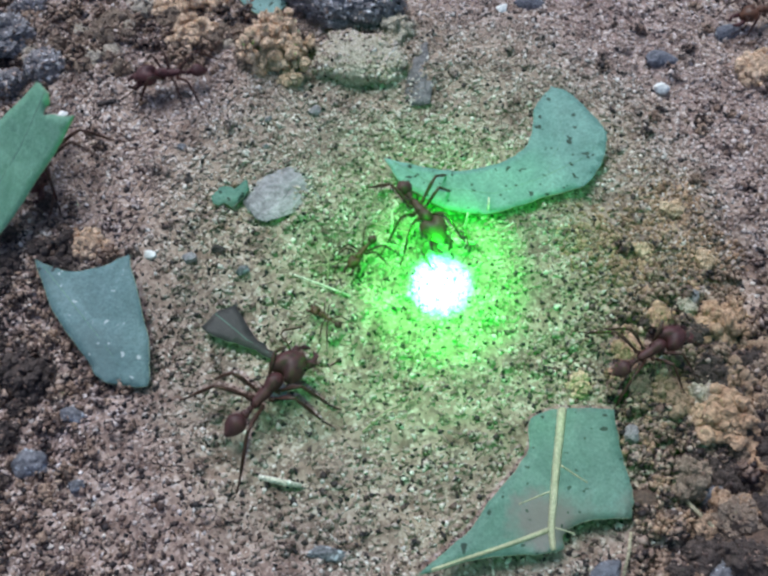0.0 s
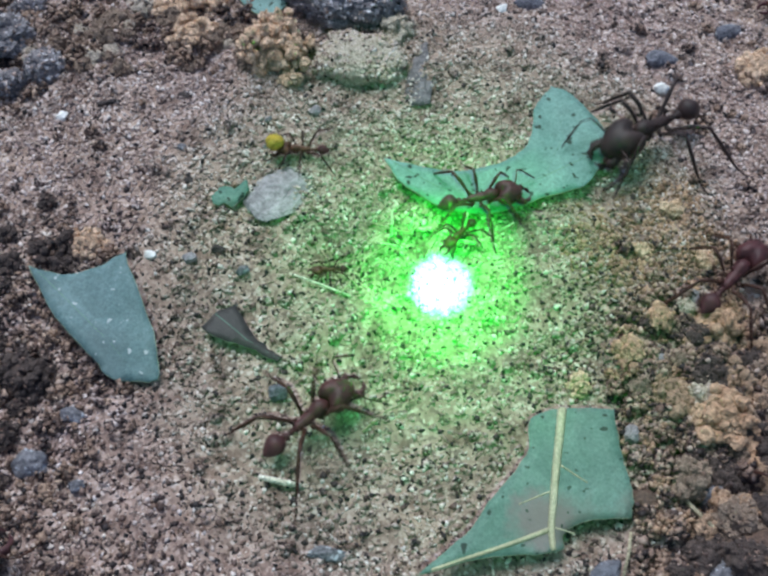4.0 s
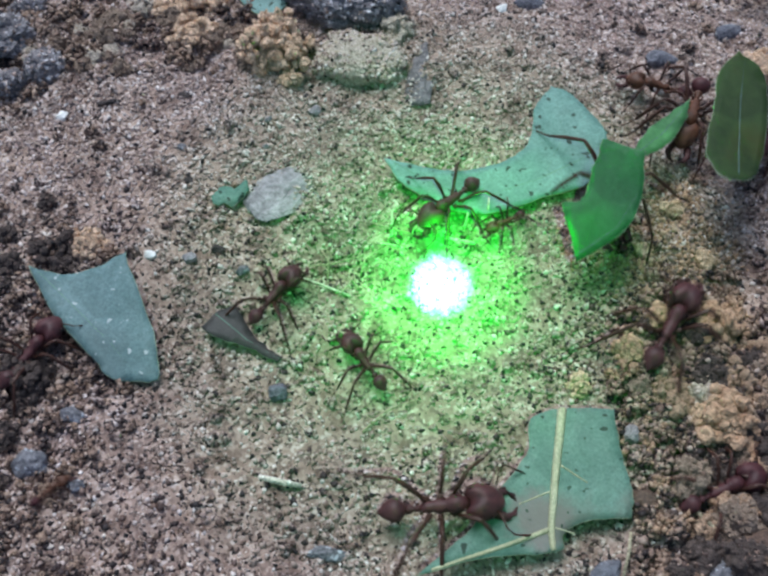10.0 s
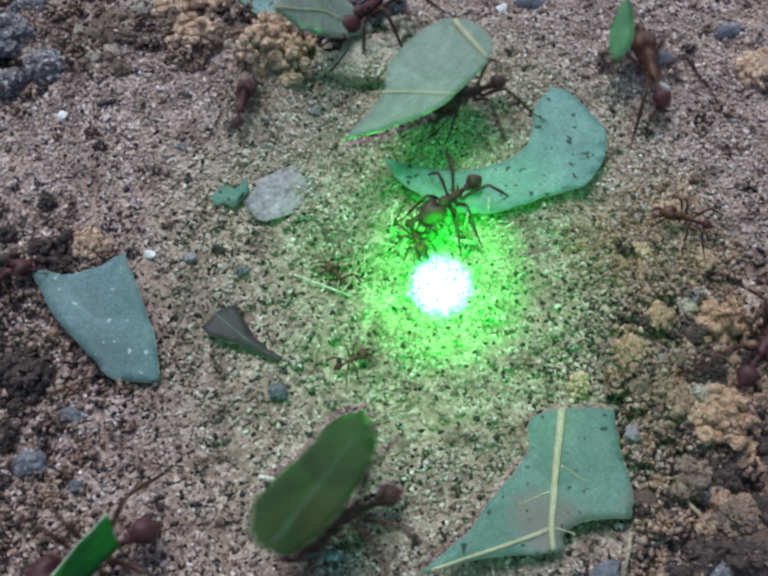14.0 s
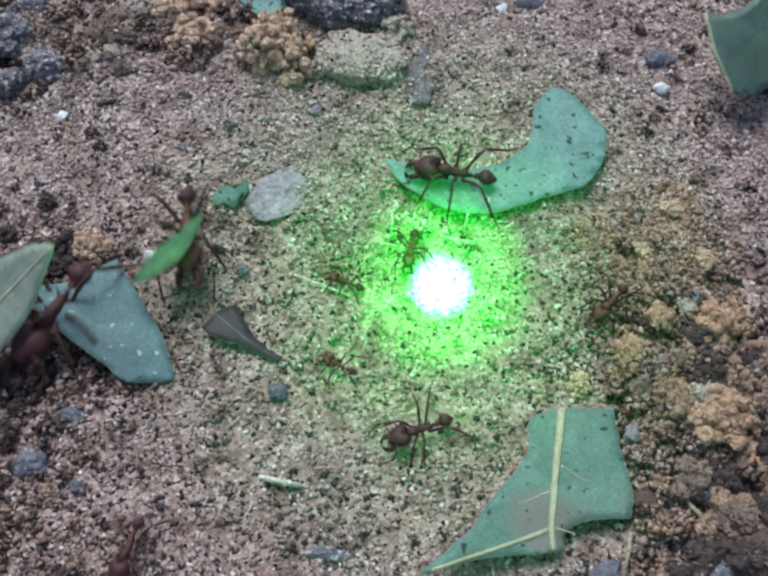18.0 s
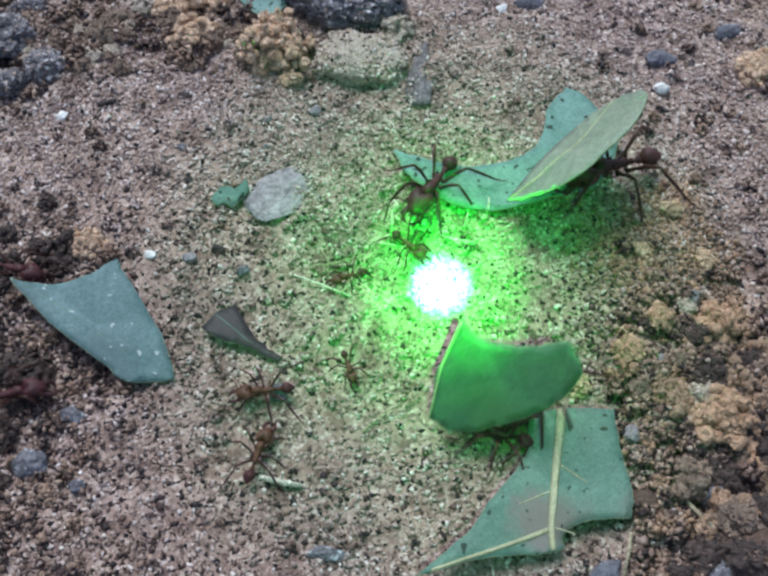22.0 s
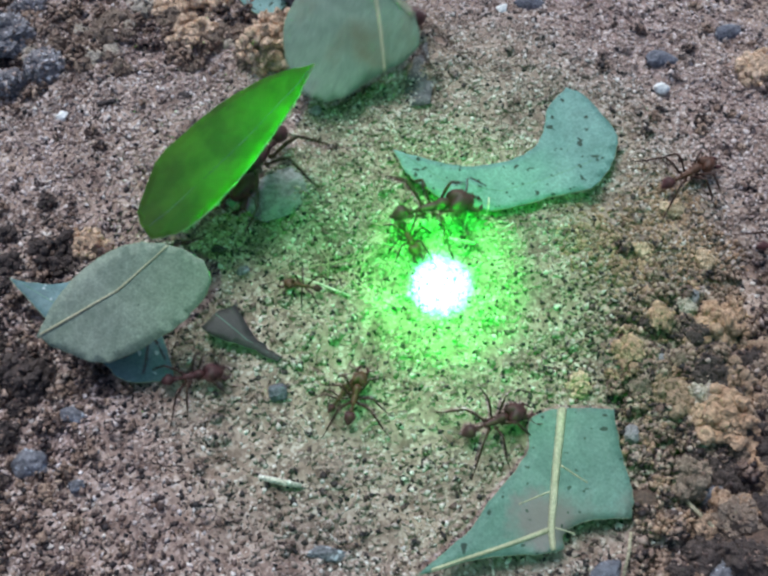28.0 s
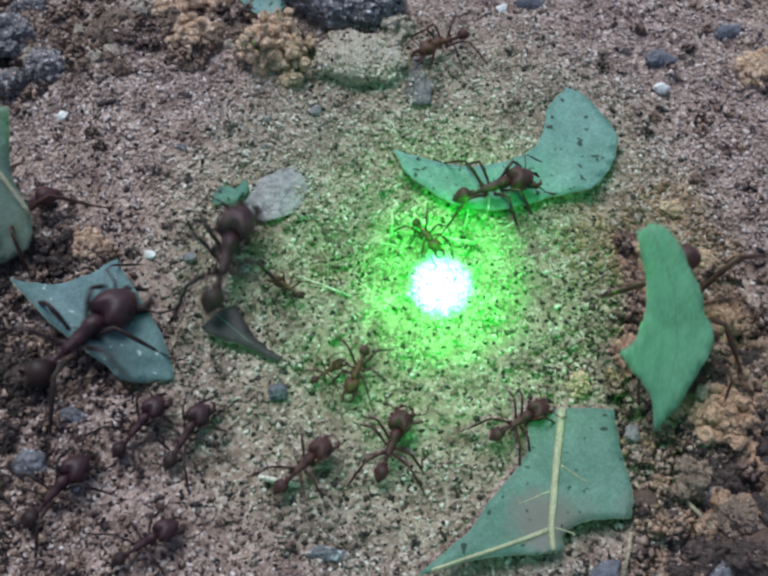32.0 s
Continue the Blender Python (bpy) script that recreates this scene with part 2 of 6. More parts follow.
LEAF_VEINED = leaf_material("leaf_light_underside", (0.165, 0.23, 0.185), (0.265, 0.335, 0.275), (0.25, 0.4, 0.2), 0.12, 0.72)
LEAF_DEAD = leaf_material("leaf_dead_brown", (0.03, 0.027, 0.027), (0.07, 0.062, 0.06), (0.1, 0.08, 0.05), 0.1)
DARK_VEIN = leaf_material("leaf_dark_vein", (0.115, 0.225, 0.18), (0.19, 0.31, 0.26), (0.12, 0.4, 0.1), 0.3)
VEIN = leaf_material("leaf_vein", (0.38, 0.36, 0.23), (0.58, 0.54, 0.38), (0.3, 0.36, 0.18), 0.1)


def chitin(name, dark, light, rough):
    m, nodes, links, b = material(name, rough, spec=0.35)
    n = noise_node(nodes, links, 1400.0, 4.0)
    r = ramp(nodes, [(0.3, dark), (0.7, light)])
    links.new(n.outputs["Fac"], r.inputs[0])
    links.new(r.outputs[0], b.inputs["Base Color"])
    bumped(nodes, links, b, n.outputs["Fac"], 0.3, 0.0001)
    return m


RED_BROWN = chitin("chitin_red_brown", (0.036, 0.011, 0.013), (0.098, 0.028, 0.03), 0.55)
DARK_BROWN = chitin("chitin_dark_brown", (0.038, 0.013, 0.015), (0.09, 0.03, 0.031), 0.55)
LEG_BROWN = chitin("chitin_leg", (0.035, 0.014, 0.01), (0.08, 0.03, 0.02), 0.4)
BLACKISH = chitin("chitin_soldier", (0.016, 0.01, 0.01), (0.045, 0.022, 0.02), 0.55)
ORANGE_BROWN = chitin("chitin_orange_brown", (0.06, 0.024, 0.014), (0.14, 0.055, 0.03), 0.5)
DUSKY_BROWN = chitin("chitin_dusky", (0.026, 0.011, 0.014), (0.065, 0.023, 0.028), 0.5)
EYE_BLACK = chitin("eye_black", (0.008, 0.007, 0.007), (0.015, 0.012, 0.012), 0.15)


# ---- mesh helpers ----
def part(name, bm, mat, parent=None, label="", smooth=True):
    me = bpy.data.meshes.new(name)
    bm.to_mesh(me)
    bm.free()
    if smooth:
        me.polygons.foreach_set("use_smooth", [True] * len(me.polygons))
    me.materials.append(mat)
    ob = new(name, me)
    ob.parent = parent
    return tagged(ob, label)


def ellipsoid(bm, centre, radii, turn=None, u=12, v=8, rough=0.0):
    m = Matrix.Translation([c * MM for c in centre]) @ (turn or Matrix()) @ Matrix.Diagonal((*[r * MM for r in radii], 1))
    made = bmesh.ops.create_uvsphere(bm, u_segments=u, v_segments=v, radius=1.0)["verts"]
    if rough:
        seed = Vector((random.random() * 50, random.random() * 50, 0))
        for w in made:
            w.co *= 1 + rough * noise.noise(w.co * 1.7 + seed) + rough * 0.5 * noise.noise(w.co * 4.1 + seed)
    bmesh.ops.transform(bm, matrix=m, verts=made)
    return made


def loft(bm, profile, sides=12):
    """A smooth body through rings of (x, half width, half height, centre z)."""
    rings = [[bm.verts.new((x * MM, w * math.cos(k * math.tau / sides) * MM, (z + h * math.sin(k * math.tau / sides)) * MM)) for k in range(sides)] for x, w, h, z in profile]
    for r, s in zip(rings, rings[1:]):
        for k in range(sides):
            bm.faces.new((r[k], s[k], s[(k + 1) % sides], r[(k + 1) % sides]))
    bm.faces.new(rings[0])
    bm.faces.new(rings[-1][::-1])


def tube(bm, pts, radii, sides=7):
    pts = [Vector(p) * MM for p in pts]
    rings = []
    for i, p in enumerate(pts):
        d = (pts[min(i + 1, len(pts) - 1)] - pts[max(i - 1, 0)]).normalized()
        a = d.orthogonal().normalized()
        b = d.cross(a)
        rings.append([bm.verts.new(p + (a * math.cos(k * math.tau / sides) + b * math.sin(k * math.tau / sides)) * radii[i] * MM) for k in range(sides)])
    for r, s in zip(rings, rings[1:]):
        for k in range(sides):
            bm.faces.new((r[k], r[(k + 1) % sides], s[(k + 1) % sides], s[k]))
    bm.faces.new(rings[0][::-1])
    bm.faces.new(rings[-1])


# ---- ground ----
def bump_at(x, y, cx, cy, r, h):
    d = ((x - cx) ** 2 + (y - cy) ** 2) / (r * r)
    return h * math.exp(-d)


def height(x, y):
    """Height of the sand in mm at (x, y) in mm."""
    v = Vector((x * 0.045, y * 0.045, 0.3))
    h = 0.9 * noise.noise(v) + 0.45 * noise.noise(v * 2.7) + 0.42 * noise.noise(v * 7.1) + 0.34 * noise.noise(v * 15.0) + 0.16 * noise.noise(v * 31.0)
    rough_side = max(0.0, min(1.0, (x - 17) / 10)) * max(0.0, min(1.0, (4 - y) / 14))
    h += rough_side * (2.5 * noise.noise(v * 6.5) + 1.3 * noise.noise(v * 14.0) + 0.3)
    upper = max(0.0, min(1.0, (y - 20) / 8)) * max(0.0, min(1.0, (-8 - x) / 10))
    h += upper * (1.0 * noise.noise(v * 8.0) + 0.5)
    h -= bump_at(x, y, -4.26, 2.77, 3.2, 1.3)
    h -= bump_at(x, y, 32.22, 1.45, 4.5, 1.4)
    h -= bump_at(x, y, -30.99, -7.51, 5.0, 1.0)
    h += bump_at(x, y, 28.53, 6.85, 6.0, 0.9)
    h -= bump_at(x, y, 5.05, 0.31, 6.0, 0.3)
    return h


def ground_sheet():
    inner = [-56 + i * 0.8 for i in range(141)]
    outer = [56 + 4 * 1.45 ** k for k in range(1, 19)]
    axis = [-v for v in outer[::-1]] + inner + outer
    n = len(axis)
    verts = []
    for y in axis:
        for x in axis:
            fade = max(0.0, min(1.0, (110 - max(abs(x), abs(y))) / 50))
            verts.append((x * MM, y * MM, height(x, y) * MM * fade))
    faces = [(j * n + i, j * n + i + 1, (j + 1) * n + i + 1, (j + 1) * n + i) for j in range(n - 1) for i in range(n - 1)]
    me = bpy.data.meshes.new("ground")
    me.from_pydata(verts, [], faces)
    me.polygons.foreach_set("use_smooth", [True] * len(me.polygons))
    me.materials.append(GROUND)
    return tagged(new("ground", me), "sandy soil trodden flat by ants, strewn with grains", "ground", kind="structure")


ground_sheet()

ICO = bmesh.new()
bmesh.ops.create_icosphere(ICO, subdivisions=1, radius=1.0)
ICO_V = np.array([v.co[:] for v in ICO.verts])
ICO_F = np.array([[v.index for v in f.verts] for f in ICO.faces])
ICO.free()


OCT_V = np.array([(1, 0, 0), (-1, 0, 0), (0, 1, 0), (0, -1, 0), (0, 0, 1), (0, 0, -1)]) * 1.12
OCT_F = np.array([(0, 2, 4), (2, 1, 4), (1, 3, 4), (3, 0, 4), (2, 0, 5), (1, 2, 5), (3, 1, 5), (0, 3, 5)])


def grain_mesh(name, places, sizes, mat, rng, shape_v=OCT_V, shape_f=OCT_F):
    """Many small angular grains as one mesh."""
    n = len(places)
    q = rng.normal(size=(n, 4))
    q /= np.linalg.norm(q, axis=1)[:, None]
    w, x, y, z = q.T
    rot = np.stack([np.stack([1 - 2 * (y * y + z * z), 2 * (x * y - w * z), 2 * (x * z + w * y)], 1),
                    np.stack([2 * (x * y + w * z), 1 - 2 * (x * x + z * z), 2 * (y * z - w * x)], 1),
                    np.stack([2 * (x * z - w * y), 2 * (y * z + w * x), 1 - 2 * (x * x + y * y)], 1)], 1)
    stretch = rng.uniform(0.5, 1.35, size=(n, 1, 3))
    v = shape_v[None] * stretch * rng.uniform(0.55, 1.3, size=(n, len(shape_v), 1))
    v = np.einsum("nij,nkj->nki", rot, v) * sizes[:, None, None] + places[:, None, :]
    f = shape_f[None] + (np.arange(n) * len(shape_v))[:, None, None]
    me = bpy.data.meshes.new(name)
    me.vertices.add(n * len(shape_v))
    me.vertices.foreach_set("co", (v * MM).astype(np.float32).ravel())
    me.loops.add(f.size)
    me.loops.foreach_set("vertex_index", f.astype(np.int32).ravel())
    me.polygons.add(f.size // 3)
    me.polygons.foreach_set("loop_start", np.arange(0, f.size, 3, dtype=np.int32))
    me.polygons.foreach_set("loop_total", np.full(f.size // 3, 3, dtype=np.int32))
    me.update(calc_edges=True)
    me.materials.append(mat)
    return new(name, me)


def strew(name, count, low, high, mat, label, seed, keep=None, sink=0.4, power=2.8):
    rng = np.random.default_rng(seed)
    pts, sizes = [], []
    while len(pts) < count:
        x, y = rng.uniform(-46, 46), rng.uniform(-30, 44)
        if abs(x) < 38.5 + 0.2 * y and (keep is None or rng.random() < keep(x, y)):
            s = low + (high - low) * rng.random() ** power
            pts.append((x, y, height(x, y) + s * (0.5 - sink)))
            sizes.append(s)
    ob = grain_mesh(name, np.array(pts), np.array(sizes), mat, rng)
    return tagged(ob, label, "sand", kind="stuff")


def drifts(x, y):
    """Loose grains lie thick in some places and leave the packed sand bare in others."""
    n = noise.noise(Vector((x * 0.16, y * 0.16, 5.0))) + 0.6 * noise.noise(Vector((x * 0.45, y * 0.45, 9.0)))
    return max(0.3, min(1.0, 0.75 + 1.1 * n))


strew("sand_grains", 56000, 0.08, 0.31, SAND, "loose beige, white and black sand grains", 3, drifts, 0.4, 2.3)


# real pale sand, plus extra pale grains painting in brighter light at the top
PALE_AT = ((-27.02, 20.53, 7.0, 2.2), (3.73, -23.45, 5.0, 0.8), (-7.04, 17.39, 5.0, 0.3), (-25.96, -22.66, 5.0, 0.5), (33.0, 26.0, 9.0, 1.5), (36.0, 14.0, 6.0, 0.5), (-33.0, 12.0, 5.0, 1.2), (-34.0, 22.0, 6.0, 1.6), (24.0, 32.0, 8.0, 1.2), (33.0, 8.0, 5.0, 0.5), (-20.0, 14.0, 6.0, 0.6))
# rows at (-4.5, 2.5) and (-9.0, -1.0) paint the shade of pits into grains
DARK_AT = ((21.09, -5.11, 4.5, 2.4), (-13.5, 5.2, 3.5, 0.7), (-19.7, -5.11, 3.0, 0.6), (17, -7.04, 3.0, 0.8), (-8.69, -23.84, 4.0, 0.4), (-4.5, 2.5, 1.7, 1.8), (-9.0, -1.0, 1.6, 0.9))


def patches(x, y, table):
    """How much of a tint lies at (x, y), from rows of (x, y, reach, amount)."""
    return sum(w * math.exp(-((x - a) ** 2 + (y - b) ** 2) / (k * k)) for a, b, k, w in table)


def pale_lit_side(x, y):
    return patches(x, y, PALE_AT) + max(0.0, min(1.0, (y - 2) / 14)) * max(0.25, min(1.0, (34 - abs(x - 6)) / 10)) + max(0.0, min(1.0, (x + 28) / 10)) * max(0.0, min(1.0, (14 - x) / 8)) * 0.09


strew("pale_grains", 42000, 0.08, 0.27, PALE_SAND, "loose pale pinkish sand grains over darker ones, thickened to brighten the top", 6, lambda x, y: pale_lit_side(x, y) * drifts(y, x), 0.2)


def rough_ground(x, y):
    right = max(0.0, min(1.0, (x - 19) / 8)) * max(0.03, min(1.0, (4 - y) / 14))
    left = max(0.0, min(1.0, (-18 - x) / 12)) * (0.035 + 0.12 * max(0.0, min(1.0, (3 - y) / 8)))
    top = max(0.0, min(1.0, (y - 24.5) / 5)) * max(0.0, min(1.0, (2 - x) / 20)) * 0.28
    return right + left + top




def crumbs(count, seed, mat, label, keep=rough_ground, low=0.25, high=1.0):
    """Small soil crumbs, each a few grains stuck together."""
    rng = np.random.default_rng(seed)
    pts, sizes = [], []
    made = 0
    while made < count:
        x, y = rng.uniform(-46, 46), rng.uniform(-30, 44)
        if abs(x) > 38.5 + 0.2 * y or rng.random() > keep(x, y):
            continue
        made += 1
        r = low + (high - low) * rng.random() ** 2
        z = height(x, y)
        for _ in range(int(12 + 40 * r)):
            d = rng.normal(size=3)
            d *= r * rng.random() ** 0.5 / np.linalg.norm(d)
            pts.append((x + d[0], y + d[1], z + 0.2 * r + abs(d[2]) * 0.9))
            sizes.append(rng.uniform(0.13, 0.36) * (0.6 + 0.45 * r))
    ob = grain_mesh("soil_crumbs", np.array(pts), np.array(sizes), mat, rng)
    return tagged(ob, label, "soil", kind="stuff")


def right_bank(x, y):
    """The crumbly bank beyond the broad leaf."""
    return max(0.0, min(1.0, (x - 17) / 9)) * max(0.0, min(1.0, (2 - y) / 8))


crumbs(900, 5, SOIL, "loose dark brown soil crumbs on the sand")
crumbs(650, 15, BROWN, "loose mid-brown soil crumbs on the sand")
crumbs(170, 25, RUST, "loose rust-brown soil crumbs on the bank", right_bank, 0.3, 1.1)
crumbs(520, 35, SAND, "small crumbs of caked sand", lambda x, y: drifts(x + 40, y) * 0.6, 0.2, 0.6)


def dim_side(x, y):
    return patches(x, y, DARK_AT) + max(0.0, min(1.0, (-24 - x) / 6)) * max(0.0, min(1.0, (9 - y) / 6)) * max(0.0, min(1.0, (y + 14) / 6)) * 1.6 + max(0.03, min(1.0, (-10 - x) / 18)) * max(0.2, min(1.0, (14 - y) / 20)) + max(0.0, min(1.0, (-14 - y) / 10)) * 0.35 + max(0.0, min(1.0, (x - 20) / 8)) * max(0.0, min(1.0, -y / 12))


strew("dark_grains", 15500, 0.09, 0.34, SOIL, "loose dark purple-brown grains among the sand", 8, lambda x, y: dim_side(x, y) * drifts(x, y + 30), 0.3)


OCHRE_AT = ((25.22, 6.29), (29.4, 3.57), (23.35, 2.51), (27.0, 8.5), (20.5, 5.0))


def ochre_patch(x, y):
    return max(math.exp(-((x - a) ** 2 + (y - b) ** 2) / 9.0) for a, b in OCHRE_AT)


# dark soil grains, thickened to paint in the dark gaps and dimmer bank
strew("bank_grains", 10000, 0.1, 0.42, SOIL, "dark grains between the crumbs, putting the bank's dimmer light into colour", 18, lambda x, y: right_bank(x - 2, y + 2), 0.25)
strew("ochre_sand", 3600, 0.1, 0.34, RUST, "loose rust-brown sand grains crumbled from pellets", 12, ochre_patch, 0.2)


# ---- things on the ground ----
BALL = bmesh.new()
bmesh.ops.create_icosphere(BALL, subdivisions=2, radius=1.0)
BALL_V = np.array([v.co[:] for v in BALL.verts])
BALL_F = np.array([[v.index for v in f.verts] for f in BALL.faces])
BALL.free()


def clod(x, y, r, mat, label, n=70, squash=0.75, seed=0, low=0.2, high=0.38, lift=0.15):
    """A soil clod like popcorn: a heap of uneven knobs, with fine grains stuck on them."""
    rng = np.random.default_rng(seed + 100)
    thing = new("soil_clod")
    k = int((30 + 30 * r ** 1.5) * min(1.0, 0.29 / (0.5 * (low + high))))
    d = rng.normal(size=(k, 3))
    d /= np.linalg.norm(d, axis=1)[:, None]
    d[:, 2] = np.abs(d[:, 2]) * 1.15 - 0.25
    shape = 1 + 0.25 * np.sin(d[:, 0] * 4 + seed) * np.cos(d[:, 1] * 3.3 + seed * 2) + 0.15 * np.sin(d[:, 0] * 9 + d[:, 2] * 7 + seed)
    reach = r * shape * rng.uniform(0.6, 1.0, k)
    centres = d * reach[:, None] * np.array([1.0, 0.9, squash])
    size = rng.uniform(low * 1.15, high * 1.2, k) * (0.55 + 0.42 * r ** 0.5)
    centres = np.vstack([centres, [[0, 0, r * squash * 0.1]]])
    size = np.append(size, r * 0.62)
    small = int(k * 1.5) if r > 0.9 else 0
    host = rng.integers(0, k, small)
    way = rng.normal(size=(small, 3))
    way /= np.linalg.norm(way, axis=1)[:, None]
    centres = np.vstack([centres, centres[host] + way * size[host][:, None] * 0.95])
    size = np.append(size, size[host] * rng.uniform(0.28, 0.55, small))
    k += small
    tiny = np.arange(k + 1) > k - small
    chunks, faces, base = [], [], 0
    for sel, unit_v, unit_f in ((~tiny, BALL_V if r > 1.4 else ICO_V, BALL_F if r > 1.4 else ICO_F), (tiny, ICO_V, ICO_F)):
        m = int(sel.sum())
        v = unit_v[None] * rng.uniform(0.8, 1.2, (m, 1, 3)) * rng.uniform(0.74, 1.18, (m, len(unit_v), 1)) * size[sel][:, None, None] + centres[sel][:, None]
        faces.append((unit_f[None] + (np.arange(m) * len(unit_v))[:, None, None]).reshape(-1, 3) + base)
        chunks.append(v.reshape(-1, 3))
        base += m * len(unit_v)
    flat = np.vstack(chunks)
    me = bpy.data.meshes.new("lump")
    me.from_pydata((flat * MM).tolist(), [], np.vstack(faces).tolist())
    me.materials.append(CLOD_BASE[mat.name])
    lump = new("lump", me)
    lump.parent = thing
    n = min(int(n * (3 if "soil" in mat.name or "brown" in mat.name else 0.8)), 300)
    pick = flat[rng.integers(0, len(flat), n)]
    sizes = rng.uniform(0.08, 0.2, n)
    crust = grain_mesh("crust", pick * 1.03, sizes, mat, rng)
    crust.parent = thing
    thing.matrix_basis = pose(x * MM, y * MM, (height(x, y) + r * lift) * MM, 0, 0, rng.uniform(0, 360))
    return tagged(thing, label, "soil clod")


CLOD_BASE = {"ochre_grains": stone_material("ochre_lump", (0.58, 0.36, 0.22), (0.95, 0.69, 0.5), 700.0, 0.9),
             "buff_grains": stone_material("buff_lump", (0.5, 0.4, 0.31), (0.82, 0.71, 0.59), 1300.0, 0.9),
             "amber_grains": stone_material("amber_lump", (0.4, 0.22, 0.13), (0.8, 0.53, 0.36), 600.0, 0.9),
             "rust_grains": stone_material("rust_lump", (0.3, 0.18, 0.115), (0.6, 0.41, 0.285), 900.0, 0.95),
             "brown_grains": stone_material("brown_lump", (0.17, 0.115, 0.085), (0.45, 0.33, 0.25), 900.0, 0.95),
             "soil_grains": stone_material("soil_lump", (0.035, 0.026, 0.026), (0.18, 0.13, 0.11), 1300.0, 0.95)}
OC = "ochre soil pellet of stuck-together grains"
BU = "buff clod of sandy grains"
clod(-11.41, 27.67, 3.9, OCHRE, "large ochre clod of sticky soil grains", 300, 0.95, 1)
clod(-19.94, 29.74, 2.2, OCHRE, OC, 110, 0.8, 2)
clod(-21.85, 34.3, 3.0, OCHRE, OC, 130, 0.8, 3)
clod(29.6, -4.1, 2.2, AMBER, OC, 60, 1.0, 5, 0.32, 0.56, 0.5)
clod(31.3, -2.6, 1.1, AMBER, OC, 20, 0.9, 27, 0.32, 0.5, 0.6)
clod(28.7, -13.0, 2.7, AMBER, "broken orange-brown soil pellet", 60, 0.95, 6, 0.32, 0.54, 0.45)
clod(30.3, -9.4, 1.7, RUST, "rust-brown crumb behind a broken soil pellet", 60, 0.95, 28, 0.3, 0.5, 0.5)
clod(27.7, -10.6, 1.8, BUFF, "pale buff crust fallen off a soil pellet", 80, 0.7, 26, 0.26, 0.42, 0.5)
clod(-27.36, 4.22, 1.6, OCHRE, OC, 50, 0.8, 7)
clod(21.3, -6.6, 1.25, AMBER, OC, 34, 0.9, 8, 0.3, 0.5, 0.35)
clod(24.6, -3.3, 1.15, AMBER, OC, 26, 0.9, 9, 0.3, 0.5, 0.35)
clod(27.4, -1.7, 0.9, BUFF, BU, 20, 0.9, 29, 0.3, 0.5, 0.4)
clod(16.75, -9.62, 1.0, OCHRE, OC, 22, 0.8, 10)
clod(1.36, 31.85, 1.6, BUFF, BU, 44, 0.9, 12)
clod(0.57, 29.53, 1.3, BUFF, BU, 36, 0.9, 13)
clod(38.52, 25.77, 2.2, OCHRE, OC, 70, 0.6, 14)
clod(27.38, 8.53, 0.9, OCHRE, OC, 40, 0.5, 15)
clod(24.05, 4.38, 0.8, OCHRE, OC, 30, 0.5, 16)
clod(29.86, 3.57, 1.0, OCHRE, OC, 30, 0.5, 17)
clod(-25.78, 35.25, 1.8, BUFF, BU, 60, 0.7, 18)
clod(-17.5, 34.88, 1.5, OCHRE, OC, 50, 0.7, 19)
clod(31.35, -17.35, 1.8, AMBER, OC, 50, 0.8, 20)
clod(0.85, 35.61, 1.4, OCHRE, OC, 50, 0.7, 21)


def pebble(x, y, radii, mat, label, turn=0.0, sink=0.3, rough=0.18, name="pebble"):
    """A worn stone: faceted, pitted and uneven."""
    bm = bmesh.new()
    bmesh.ops.create_icosphere(bm, subdivisions=5 if max(radii) > 2.5 else 4, radius=1.0)
    rng = random.Random(name + label)
    shift = Vector((rng.random() * 40, rng.random() * 40, rng.random() * 40))
    cuts = [(Vector((rng.uniform(-1, 1), rng.uniform(-1, 1), rng.uniform(-0.2, 1))).normalized(), rng.uniform(0.55, 0.85)) for _ in range(7)]
    for v in bm.verts:
        p = v.co.copy()
        k = 1 + rough * noise.fractal(p * 1.3 + shift, 0.8, 2.1, 5)
        p *= k
        for normal, limit in cuts:
            over = p.dot(normal) - limit
            if over > 0:
                p -= normal * over * 0.8
        if name == "stone":
            ridge = noise.fractal(Vector((p.x * 0.8 + p.z, p.y * 5.0, p.z * 5.0)) + shift, 0.7, 2.1, 4)
            p += v.co * 0.16 * (1 - 2 * abs(ridge))
        p += v.co * rough * 0.22 * noise.fractal(p * 6.0 + shift, 0.6, 2.2, 3)
        v.co = Vector((p.x * radii[0], p.y * radii[1], p.z * radii[2])) * MM
    ob = part(name, bm, mat, None, label)
    if name == "stone":
        nrng = np.random.default_rng(int(abs(x) * 100))
        spots = np.array([v.co[:] for v in ob.data.vertices]) / MM
        for grit_mat, count in ((SOIL, 90), (PALE_SAND, 130)):
            pick = spots[nrng.integers(0, len(spots), int(count * radii[0] / 3))]
            grit = grain_mesh("grit", pick, nrng.uniform(0.07, 0.24, len(pick)), grit_mat, nrng)
            grit.parent = ob
            tagged(grit, "grit stuck to the stone")
    ob.matrix_basis = pose(x * MM, y * MM, (height(x, y) + radii[2] * (1 - 2 * sink)) * MM, 0, 0, turn)
    return tagged(ob, category="stone" if name != "soil_lump" else "soil lump")


